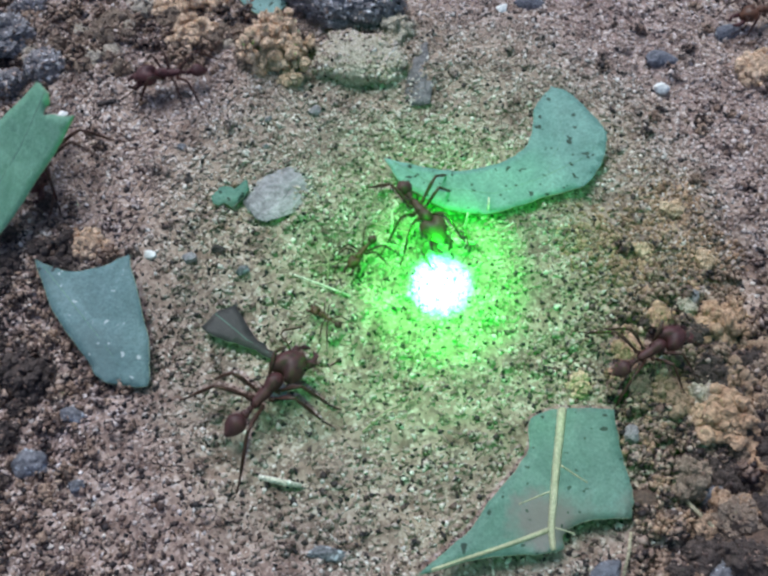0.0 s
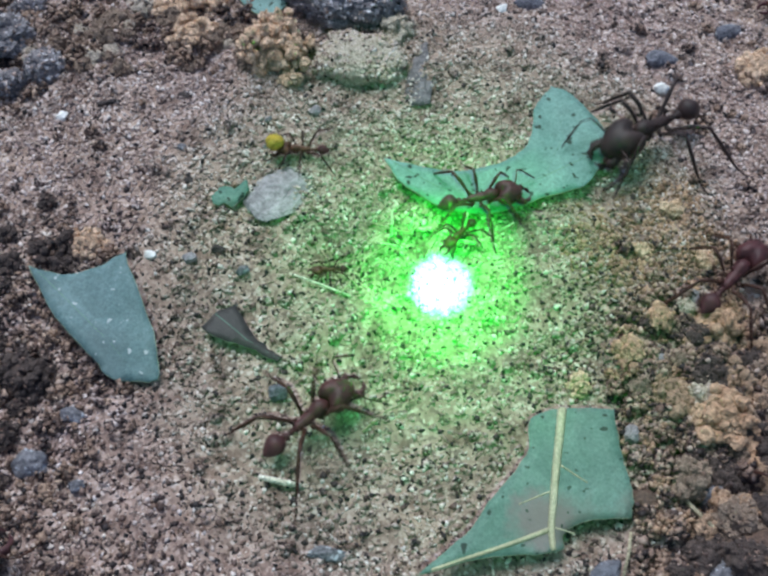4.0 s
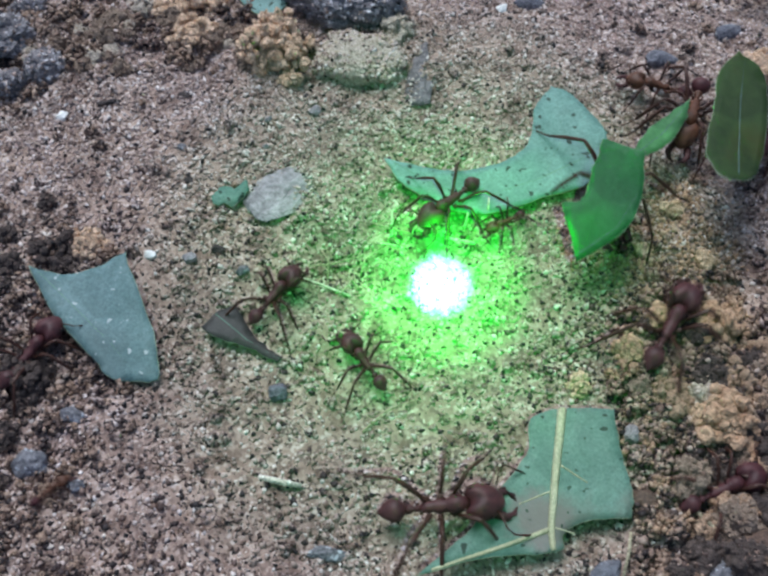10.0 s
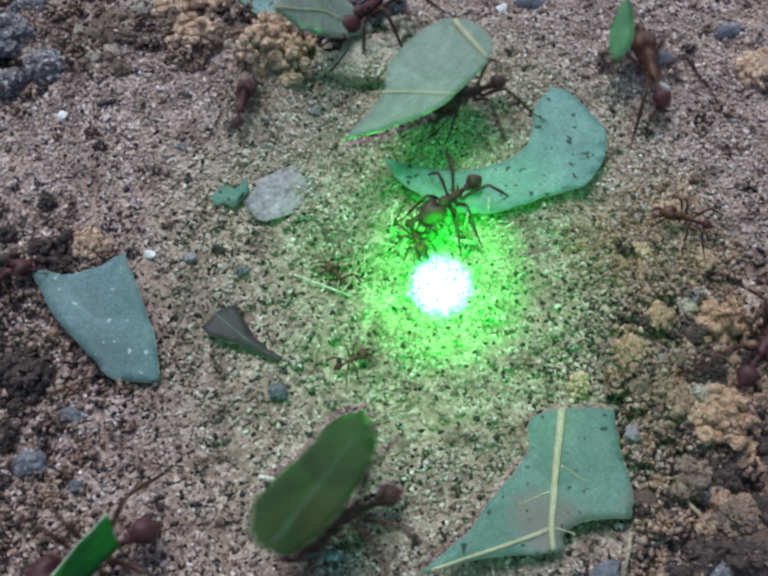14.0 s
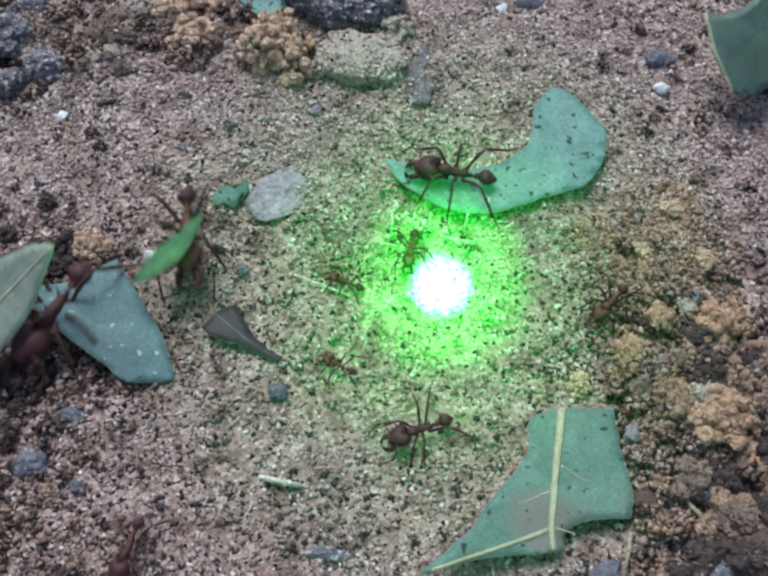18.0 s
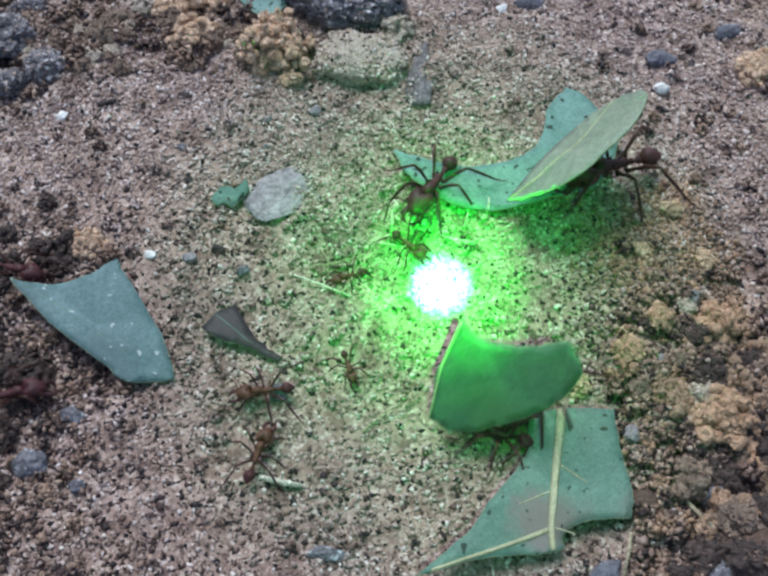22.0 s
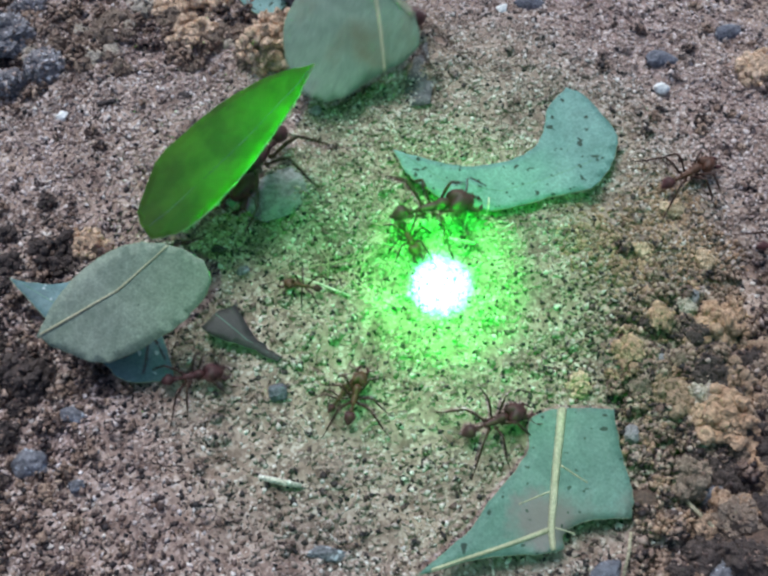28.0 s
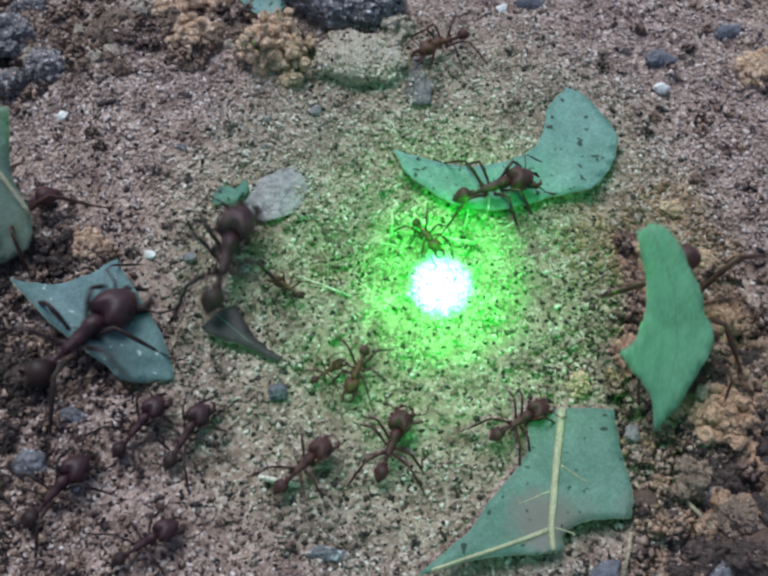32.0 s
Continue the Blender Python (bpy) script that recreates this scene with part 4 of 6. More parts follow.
    loft(bm, ((-2.15, 0.14, 0.14, 1.92), (-2.3, 0.4, 0.36, 1.97), (-2.55, 0.66, 0.6, 2.02), (-2.85, 0.8, 0.72, 2.03), (-3.15, 0.79, 0.71, 2.0),
              (-3.45, 0.66, 0.6, 1.92), (-3.75, 0.44, 0.42, 1.82), (-3.98, 0.22, 0.24, 1.73), (-4.12, 0.08, 0.1, 1.68)), 18)
    part("gaster", bm, tail_mat, thing, "rounded dark abdomen")
    for cx, cy, cz, az, reach in LEG_ROOTS:
        for s in (1, -1):
            leg = part("leg", leg_mesh(reach, thick), leg_mat, thing)
            leg.matrix_basis = pose(cx * MM, cy * s * MM, cz * MM, 0, 0, az * s)
    return tagged(thing, category="ant")


WORKER = ant_model(RED_BROWN, DARK_BROWN, LEG_BROWN, 1.27, 1.1)
SOLDIER = ant_model(BLACKISH, BLACKISH, BLACKISH, 1.4, 1.0)
MINOR = ant_model(ORANGE_BROWN, RED_BROWN, LEG_BROWN, 1.1, 1.1)
DUSKY = ant_model(DUSKY_BROWN, BLACKISH, BLACKISH, 1.33, 1.1)
TAKEN = set()


def ant(model, size, label):
    """An ant of its own; the model itself serves as the first of its kind."""
    if model.name in TAKEN:
        ob = copy_thing(model, pose(0, 0, 0))
    else:
        TAKEN.add(model.name)
        ob = model
    ob.scale = (size, size, size)
    return tagged(ob, label, "ant", "leafcutter ants")


ant_left = ant(WORKER, 1.13, "red-brown leafcutter ant standing beside a dark leaf scrap")
ant_crossing = ant(WORKER, 1.12, "red-brown leafcutter ant walking on sand")
ant_right_edge = ant(WORKER, 0.90, "red-brown leafcutter ant walking on sand")
ant_top_left = ant(WORKER, 0.86, "red-brown leafcutter ant walking on sand")
soldier = ant(SOLDIER, 1.39, "large dark soldier leafcutter ant with a broad head")
ant_returning = ant(WORKER, 1.20, "red-brown leafcutter ant with a large head and open jaws")
ant_far_right = ant(WORKER, 0.96, "red-brown leafcutter ant walking on sand")
ant_uphill = ant(WORKER, 0.83, "red-brown leafcutter ant walking on sand")
ant_climbing = ant(WORKER, 0.93, "red-brown leafcutter ant walking on sand")
small_ant_low = ant(MINOR, 0.44, "small orange-brown leafcutter ant on sand")
small_ant_pit = ant(MINOR, 0.41, "small orange-brown ant in the dim hollow")
ant_up_left = ant(WORKER, 0.75, "red-brown leafcutter ant walking on sand")
slow_ant = ant(MINOR, 0.61, "brown leafcutter ant standing on sand")
ant_by_leaf = ant(WORKER, 0.70, "brown leafcutter ant standing beside a fallen leaf")
ant_drift = ant(WORKER, 0.64, "red-brown leafcutter ant walking on sand")
ant_lower = ant(MINOR, 0.61, "red-brown leafcutter ant walking on sand")
ant_low_cross = ant(WORKER, 0.73, "red-brown leafcutter ant walking on sand")
ant_downward = ant(WORKER, 0.64, "red-brown leafcutter ant walking on sand")
soldier_late = ant(DUSKY, 1.32, "large dark red leafcutter ant with a glossy head")
ant_swarm_a = ant(WORKER, 0.78, "red-brown leafcutter ant walking on sand")
ant_swarm_b = ant(WORKER, 0.74, "red-brown leafcutter ant walking on sand")
ant_swarm_c = ant(DUSKY, 0.74, "red-brown leafcutter ant walking on sand")
ant_swarm_d = ant(DUSKY, 0.74, "red-brown leafcutter ant walking on sand")
ant_swarm_e = ant(DUSKY, 0.84, "red-brown leafcutter ant walking on sand")
ant_swarm_f = ant(DUSKY, 0.68, "red-brown leafcutter ant walking on sand")
ant_on_leaf = ant(DUSKY, 1.4, "dark red leafcutter ant stepping over a grey-green leaf")
ant_far_top = ant(MINOR, 0.75, "red-brown leafcutter ant walking on sand")
ant_left_edge = ant(WORKER, 0.69, "red-brown leafcutter ant walking on sand")
ant_top_early = ant(WORKER, 0.97, "red-brown leafcutter ant walking on sand")
ant_top_right = ant(MINOR, 0.84, "red-brown leafcutter ant walking on sand")
ant_right_late = ant(MINOR, 0.63, "red-brown leafcutter ant walking on sand")
ant_at_light = ant(WORKER, 0.95, "leafcutter ant lit green beside the bright spot")
ant_at_light_second = ant(MINOR, 0.53, "small leafcutter ant lit green on the sand")
pellet_bearer = ant(MINOR, 0.63, "small orange ant carrying a yellow pellet")


# ---- carried leaves and their bearers ----
leaf_folded = leaf_piece(LEAF_FRESH, [(-1.33, 3.98), (2.21, 7.07), (3.31, 5.74), (2.65, 4.2), (5.52, 3.98), (3.98, 1.33), (1.33, -2.65), (-1.33, -6.63), (-4.86, -8.4), (-4.86, 1.33)],
    [[(2.87, 6.19), (0.44, 1.33), (-3.98, -6.63)]], curl=1.2, label="folded dark green cut leaf piece held upright by an ant", faint=True)
leaf_folded_bearer = ant(WORKER, 1.06, "red-brown leafcutter ant carrying a cut leaf piece over sand")
leaf_sail = leaf_piece(LEAF_DEEP, [(-0.89, 5.7), (2.9, 4.75), (3.17, 0.95), (2.23, -2.37), (-1.34, -5.7), (-3.57, -0.71), (-1.78, 0), (-1.34, 2.37)],
    [[(-1.78, -5.46), (1.56, -2.14), (2.81, 0.95)]], curl=0.9, label="dark green cut leaf piece held upright by an ant", faint=True)
leaf_sail_bearer = ant(WORKER, 1.32, "red-brown leafcutter ant carrying a cut leaf piece over sand")
leaf_slip = leaf_piece(LEAF_BRIGHT, [(-3.69, -2.18), (-0.38, 0.82), (3.88, 2.73), (2.55, 0.55), (-0.14, -1.91), (-2.98, -2.84)],
    [[(-3.31, -2.4), (-0.14, -0.55), (3.4, 2.29)]], curl=0.3, label="small fresh green leaf strip carried by an ant", faint=True)
leaf_slip_bearer = ant(MINOR, 1.20, "red-brown leafcutter ant carrying a cut leaf piece over sand")
leaf_oblong = leaf_piece(LEAF_DARK, [(-4.17, -5.5), (-4.57, -3.21), (-3.18, -0.46), (-1.39, 1.83), (0.99, 5.5), (3.38, 6.65), (4.49, 4.13), (3.77, 1.38), (1.79, -2.29), (-1.39, -6.05)],
    [[(-2.78, -5.5), (0.2, -0.23), (3.38, 5.5)]], curl=0.8, label="dark olive oblong cut leaf piece held upright by an ant", faint=True)
leaf_oblong_bearer = ant(WORKER, 1.19, "red-brown leafcutter ant carrying a cut leaf piece over sand")
leaf_lance = leaf_piece(LEAF_PALE, [(-7.09, -1.58), (-4.4, 1.34), (1.02, 2.64), (5.33, 1.11), (7.04, -0.51), (2.09, -2.36), (-3.29, -2.73)],
    [[(-6.72, -1.39), (0, 0), (6.72, -0.46)]], curl=0.5, label="pale grey-green lance-shaped leaf piece carried by an ant", rib=0.14)
leaf_lance_bearer = ant(WORKER, 1.31, "red-brown leafcutter ant carrying a cut leaf piece over sand")
leaf_veined = leaf_piece(LEAF_VEINED, [(0.23, 7.2), (3.73, 6.94), (6.06, 4.11), (5.83, 1.54), (2.8, -1.54), (0, -3.86), (-7.46, -7.2), (-4.19, -1.03), (-3.73, 3.09)],
    [[(2.7, 7.1), (4.19, 4.37), (5.83, 1.65)], [(-4.43, -0.93), (-1.4, -1.29), (2.56, -1.65)]], curl=0.7, label="pale green veined leaf piece held upright by an ant", rib=0.36)
leaf_veined_bearer = ant(WORKER, 1.04, "red-brown leafcutter ant carrying a cut leaf piece over sand")
leaf_scalloped = leaf_piece(LEAF_MOSS, [(-4.82, 2.81), (-3.02, 2.21), (0.2, 3.22), (3.22, 5.83), (5.23, 4.22), (4.62, 0.6), (2.61, -2.61), (-0.6, -5.83), (-3.42, -5.83), (-4.62, -1.81)],
    [[(-4.78, 2.61), (-4.54, -1.41), (-3.5, -5.75)]], curl=0.8, label="dark green scalloped leaf piece held upright by an ant", rib=0.14)
leaf_scalloped_bearer = ant(WORKER, 1.09, "red-brown leafcutter ant carrying a cut leaf piece over sand")
leaf_willow = leaf_piece(LEAF_PALE, [(-7.24, -2.85), (-5.29, 0.49), (-2.03, 3.74), (1.63, 4.96), (5.7, 4.15), (7.41, 2.12), (6.1, -0.33), (3.26, -2.77), (-1.22, -5.01), (-4.88, -4.19)],
    [[(-6.92, -2.77), (-0.61, 0.9), (3.87, 4.76)]], curl=0.5, label="pale grey-green oval leaf piece held by an ant", rib=0.14)
leaf_willow_bearer = ant(WORKER, 1.21, "red-brown leafcutter ant carrying a cut leaf piece over sand")
leaf_forked = leaf_piece(LEAF_GREY, [(-2.92, 7.85), (4.49, 8.08), (4.71, 2.24), (6.28, -1.35), (6.06, -4.49), (2.24, -6.28), (-3.14, -8.08), (-6.28, -6.28), (-6.73, -0.45), (-4.04, 4.04)],
    [[(1.12, 7.85), (3.37, 2.69), (6.28, -1.35)], [(3.01, 1.8), (2.78, -2.24), (2.33, -6.37)]], curl=0.7, label="large grey-green leaf piece with forked pale veins, carried upright", rib=0.36)
leaf_forked_bearer = ant(WORKER, 1.24, "red-brown leafcutter ant carrying a cut leaf piece over sand")
leaf_teardrop = leaf_piece(LEAF_OLIVE, [(8.63, 8.37), (2.44, 8.01), (-3.67, 4.13), (-6.31, 0), (-6.11, -5.68), (-4.07, -8.37), (-1.22, -7.24), (2.44, -2.58), (6.11, 3.1)],
    [[(8.35, 8.01), (1.63, 1.03), (-4.68, -7.24)]], curl=0.8, label="dark green pointed leaf piece held upright by an ant", faint=True)
leaf_teardrop_bearer = ant(WORKER, 1.18, "red-brown leafcutter ant carrying a cut leaf piece over sand")
leaf_crescent = leaf_piece(LEAF_FRESH, [(-2, 7.99), (-0.72, 8.54), (0.8, 7.59), (2.72, 3.59), (3.27, 1), (3.91, -1.28), (2, -4.79), (-1.2, -8.47), (-1.6, -5.19), (-3.87, -1.8), (-2.32, -0.4), (-1.4, 3.19)],
    [[(-0.8, 7.99), (0.8, 3.19), (1, -1.6), (-1, -7.99)]], curl=0.6, label="bright green crescent leaf piece carried upright by an ant", faint=True)
leaf_crescent_bearer = ant(WORKER, 1.59, "red-brown leafcutter ant carrying a cut leaf piece over sand")

bm_pellet = bmesh.new()
ellipsoid(bm_pellet, (0, 0, 0), (0.95, 0.8, 0.75), None, 14, 10, 0.12)
pellet = tagged(part("pellet", bm_pellet, YELLOW, None, "bright yellow plant pellet carried by an ant"), category="pellet")


# ---- movement ----
def march(ob, path):
    """The ant along (seconds, x, y, heading), its six legs stepping in two threes while it goes."""
    size = ob.scale[0]
    walk(ob, [(t, pose(x * MM, y * MM, (height(x, y) + 0.05) * MM, 0, 0, h)) for t, x, y, h in path])
    legs = [c for c in ob.children if c.name.startswith("leg")]
    times, phase = [], 0.0
    for a, b in zip(path, path[1:]):
        dist = math.hypot(b[1] - a[1], b[2] - a[2]) + abs(b[3] - a[3]) * 0.03
        if b[0] - a[0] > 4:
            times.append((b[0], phase))
            continue
        n = max(1, min(6, int((b[0] - a[0]) / 0.12)))
        for k in range(1, n + 1):
            times.append((a[0] + (b[0] - a[0]) * k / n, phase + dist / (5.2 * size) * k / n))
        phase += dist / (5.2 * size)
    times = [(path[0][0], 0.0)] + times
    for i, leg in enumerate(legs):
        cx, cy, cz, az, reach = LEG_ROOTS[i // 2]
        s = 1 if i % 2 == 0 else -1
        off = 0.0 if (i // 2 + i % 2) % 2 == 0 else 0.5
        rows = []
        for t, ph in times:
            w = math.tau * (ph + off)
            rows.append((t, pose(cx * MM, cy * s * MM, cz * MM, 0, -max(0.0, math.sin(w)) * 11, s * (az - 16 * math.cos(w) + 5 * math.sin(i * 2.3 + size * 9)))))
        walk(leg, rows)


def carry(ob, rows):
    """A leaf piece along (seconds, x, y, z in mm, three turns in degrees)."""
    walk(ob, [(t, pose(x * MM, y * MM, z * MM, rx, ry, rz)) for t, x, y, z, rx, ry, rz in rows])


def motions():
    march(ant_left, (
        (0, -9.99, -11.61, 49.8), (0.5, -10.12, -11.94, 49.3), (1, -10.66, -12.42, 54.5), (1.5, -11.01, -12.56, 57.2),
        (2, -11.45, -11.2, 60.4), (2.5, -11.35, -11.27, 67), (3, -10.84, -11.09, 53.4), (3.5, -8.85, -12.36, 44.8),
        (4.5, -3.78, -14.71, 37.8), (5.5, 0.24, -16.66, 30.7), (6, 0.73, -16.72, 30.3), (6.5, 0.63, -17.12, 22),
        (7, -0.51, -18.48, 14.9), (7.5, -1, -18.97, 32), (8, -0.84, -18.89, 55.9), (8.5, 6.36, -15.43, 48.3),
        (9, 15.29, -12.75, 40.1), (9.5, 20.7, -9.6, 41.4), (10, 24.95, -4.94, 58.4), (10.5, 28.57, -1.51, 53.4),
        (11, 28.61, -0.75, 36.6), (11.5, 31.71, 0.78, 29.8), (12, 30.88, 1.03, 28), (13, 38.98, 2.85, 27.7),
        (14.2, 53.92, 6.21, 27.1), (32, 53.92, 6.21, 27.1),))
    march(ant_crossing, (
        (0, -16.57, -32.99, 46.7), (1, -6.3, -22.08, 46.7), (1.5, 4.86, -14.94, 38), (2, 6.85, -15.24, 37),
        (2.5, 13.25, -12.05, 48.9), (3, 22.09, -9.74, 38), (3.5, 27.92, -3.73, 46.5), (5, 39.09, 4.44, 45.9),
        (6.2, 53.65, 15.09, 45.3), (32, 53.65, 15.09, 45.3),))
    march(ant_right_edge, (
        (0, 22.44, -7.9, 31.1), (0.5, 23.02, -8.25, 29.2), (1, 27.82, -9.51, 18.3), (1.5, 29.27, -8.36, 31.2),
        (2, 31.53, -6.25, 34.1), (3, 39.6, -3.24, 33), (4.2, 54.19, 2.26, 32.4), (32, 54.19, 2.26, 32.4),))
    march(ant_top_left, (
        (0, -21.36, 23.31, -168.8), (0.5, -24.75, 20.74, -162.1), (1, -31.16, 8.54, -131.7), (1.5, -31.62, 0.78, -109.8),
        (2.2, -37.48, -3.73, -107.4), (3.4, -46.9, -11.63, -105.2), (32, -46.9, -11.63, -105.2),))
    march(soldier, (
        (0, 69.25, 40.22, -161.3), (2.4, 53.03, 35.37, -165.4), (3, 40.74, 32.84, -159.9), (3.5, 28.69, 22.82, -159.6),
        (4.5, 25.82, 14.3, -135.1), (5.5, 24.23, 6.41, -128.6), (6, 22.48, -2.13, -119.2), (6.5, 16.44, -3.8, -140.9),
        (7, 4.34, -7.66, -153.8), (7.5, -1.3, -9.69, -159.6), (8, -7.38, -12.86, -145.9), (8.5, -14.26, -20.84, -138.6),
        (9, -16.32, -26.17, -128.8), (9.5, -20.16, -30.23, -132), (10.7, -27.35, -37.47, -131.8), (32, -27.35, -37.47, -131.8),))
    march(ant_returning, (
        (0, -36.88, -32.48, 51.4), (4.5, -32.86, -27.91, 51.3), (5.5, -28.02, -21.88, 59.7), (6, -16.27, -11.65, 48.9),
        (6.5, -12.86, -7.55, 44.7), (7, -14.03, -9.78, 33.9), (7.5, -13.04, -9.85, 30.5), (8, -17.41, -11.2, 36.2),
        (8.5, -13.08, -9.85, 29.1), (9, -7.87, -10.98, 10.7), (9.5, 1.04, -18.4, 4.8), (10, 4.38, -21.09, 4),
        (10.5, 7.87, -20.54, 9.8), (11, 14.44, -18.78, 17.6), (11.5, 20.52, -14.88, 23.3), (12, 20.82, -16.4, 30.6),
        (12.5, 21.03, -15.58, 39.6), (13, 22.21, -12.75, 45.3), (13.5, 27.94, -10.08, 50.4), (14, 32.94, -6.61, 54.5),
        (15, 40.58, -2.75, 53.5), (16.2, 55.13, 4.61, 51.7), (32, 55.13, 4.61, 51.7),))
    march(ant_far_right, (
        (0, 33.54, -20.7, 16.1), (8.5, 31.64, -20.5, 25), (9.5, 25.83, -20.5, 21.1), (10, 27.39, -19.29, 23.1),
        (11, 25.77, -9.4, 55.7), (11.5, 23.89, -7.55, 51.6), (12, 27.46, -9.85, 32.2), (12.7, 33.93, -8.01, 28.4),
        (13.5, 41.08, -5.18, 30.3), (14.7, 55.54, 0.72, 29.9), (32, 55.54, 0.72, 29.9),))
    march(ant_uphill, (
        (0, -36.66, -32.65, 59.4), (7, -35.28, -30.93, 59.3), (8, -27.53, -23.05, 61.8), (8.5, -21.51, -18.97, 45.6),
        (9, -19.44, -14.49, 61.4), (9.5, -15.12, -6.35, 58.7), (10, -9.84, -1.51, 53.1), (10.5, -9.59, 2.07, 69.6),
        (11, -7.54, 8.82, 69.7), (11.5, -0.44, 19.98, 56.5), (12, 0.18, 28.48, 77.6), (12.7, 0.32, 37.21, 89.9),
        (13.9, -1.1, 63.82, 90.3), (32, -1.1, 63.82, 90.3),))
    march(ant_climbing, (
        (0, -42.08, -4.22, 57.4), (8.6, -39.4, -5.66, 52.3), (9.5, -30.33, -7.43, 62.5), (10, -30.64, -7.2, 57),
        (10.5, -21.06, -11.69, 51.9), (11, -13.7, -3.49, 68.2), (11.5, -10.73, 2.56, 64.4), (12, -11.01, 9.24, 77.3),
        (12.5, -9.09, 19.76, 73.5), (13, -10.84, 25.61, 95.4), (13.5, -11.62, 35.37, 95.4), (14.7, -13.71, 61.57, 95.3),
        (32, -13.71, 61.57, 95.3),))
    march(small_ant_low, (
        (0, -34.53, -24.58, 45.8), (9, -33.39, -22.86, 38.3), (10, -26.89, -19.49, 40.2), (10.5, -20.33, -18.58, 58.8),
        (11, -18.14, -19.19, 40.5), (11.5, -15.37, -16.66, 40.2), (12, -9.64, -10.53, 42.7), (12.5, -4.47, -7.31, 52),
        (13, -3.24, 0.01, 125.2), (14, -4.15, 1.42, 134.2), (17, -3.47, 0.39, 150.1), (20, -3.38, 1.42, 162.4),
        (21, -2.61, 1.81, 155), (22, -3.16, 1.42, 201.5), (24, -6.38, 2.2, 163.8), (25, -5.24, 1.03, 145.5),
        (27.5, -7.43, 0.78, 155.4), (29, -6.88, -2.25, 205.1), (30, -6.44, -2.25, 205), (32, -8.69, -0.5, 146.1),))
    march(small_ant_pit, (
        (0, -5.11, -3.49, 146.2), (1, -4.74, -5.42, 123), (2, -5.92, -4.94, 101.9), (3, -3.06, 2.07, 166.8),
        (5.5, -8.53, 0.65, 196.5), (6, -8.48, -0.25, 204), (7, -8.31, 0.65, 210.9), (8, -4.97, -0.75, 230.1),
        (9, -5.04, 1.81, 158.8), (10, -8.9, -0.63, 228.9), (10.33, -10.59, -1.33, 169.8), (10.67, -12.28, -2.04, 110.7),
        (11, -13.97, -2.75, 51.5), (12, -10.03, -10.98, 40.7), (14, -2.9, -7.43, 29.3), (15.25, -5.14, -8.98, 81.6),
        (16.5, -7.38, -10.53, 133.8), (17.5, -4.95, -8.94, 156.4), (20, -2.7, -6.84, 140.4), (21, -2.9, -7.43, 214),
        (22, -3.1, -8.01, 287.7), (23, -4.09, -6.12, 221.8), (24, -5.09, -4.22, 155.9), (25.75, -3.86, -7.82, 113.2),
        (27.5, -2.62, -11.43, 70.6), (29, -6.81, -9.4, 29.4), (30, -5.67, -9.17, 92.9), (31, -4.54, -8.94, 156.4),
        (31.5, -4.75, -8.82, 95.2), (32, -4.96, -8.71, 34.1),))
    march(ant_up_left, (
        (0, 1.63, -34.34, 101.4), (8.7, 1.31, -30.23, 101.2), (9.5, 0.25, -11.83, 108.1), (10, -1.63, -8.01, 124.4),
        (10.5, -2.57, -8.25, 104.9), (11, -3.38, -3.97, 96.7), (11.5, -4.71, -0.88, 91.5), (12, -5.28, -1.26, 89.2),
        (12.5, -9.01, -0.75, 124.9), (13, -14.03, 3.64, 125.3), (13.5, -16.82, 9.81, 101.2), (14, -14.12, 19.95, 81.1),
        (14.5, -15.62, 29.34, 91.7), (15.2, -16.76, 39.08, 94.4), (16.4, -20.21, 66.2, 94.7), (32, -20.21, 66.2, 94.7),))
    march(slow_ant, (
        (0, 43.83, 9.38, 159.2), (12.5, 40.58, 7.15, 159.5), (13.5, 30.22, 6.47, 158.2), (14, 28.2, 6.61, 160.9),
        (14.5, 27.28, 0.52, 204.9), (16.5, 22.01, 4.18, 205.7), (17, 20.76, 1.16, 201.7), (17.5, 20.3, 0.01, 206.8),
        (18, 20.29, -2, 227.3), (18.5, 21.09, -2.5, 222.8), (19, 16.87, -7.08, 211), (19.5, 14.98, -8.25, 206.1),
        (20, 4.59, -9.85, 173), (20.5, 0.87, -10.53, 171.1), (21, -5.91, -11.32, 183.1), (21.5, -9.84, -12.42, 192.4),
        (22, -10.04, -10.76, 189), (23.5, -9.44, -10.53, 189), (24.5, -9.79, -11.54, 193.3), (25, -11.78, -13.85, 192.9),
        (25.5, -18.26, -14.64, 181.5), (26.5, -31.47, -15.98, 191.3), (28, -36.87, -17.65, 192.4), (29.2, -47.93, -21.21, 192.3),
        (32, -47.93, -21.21, 192.3),))
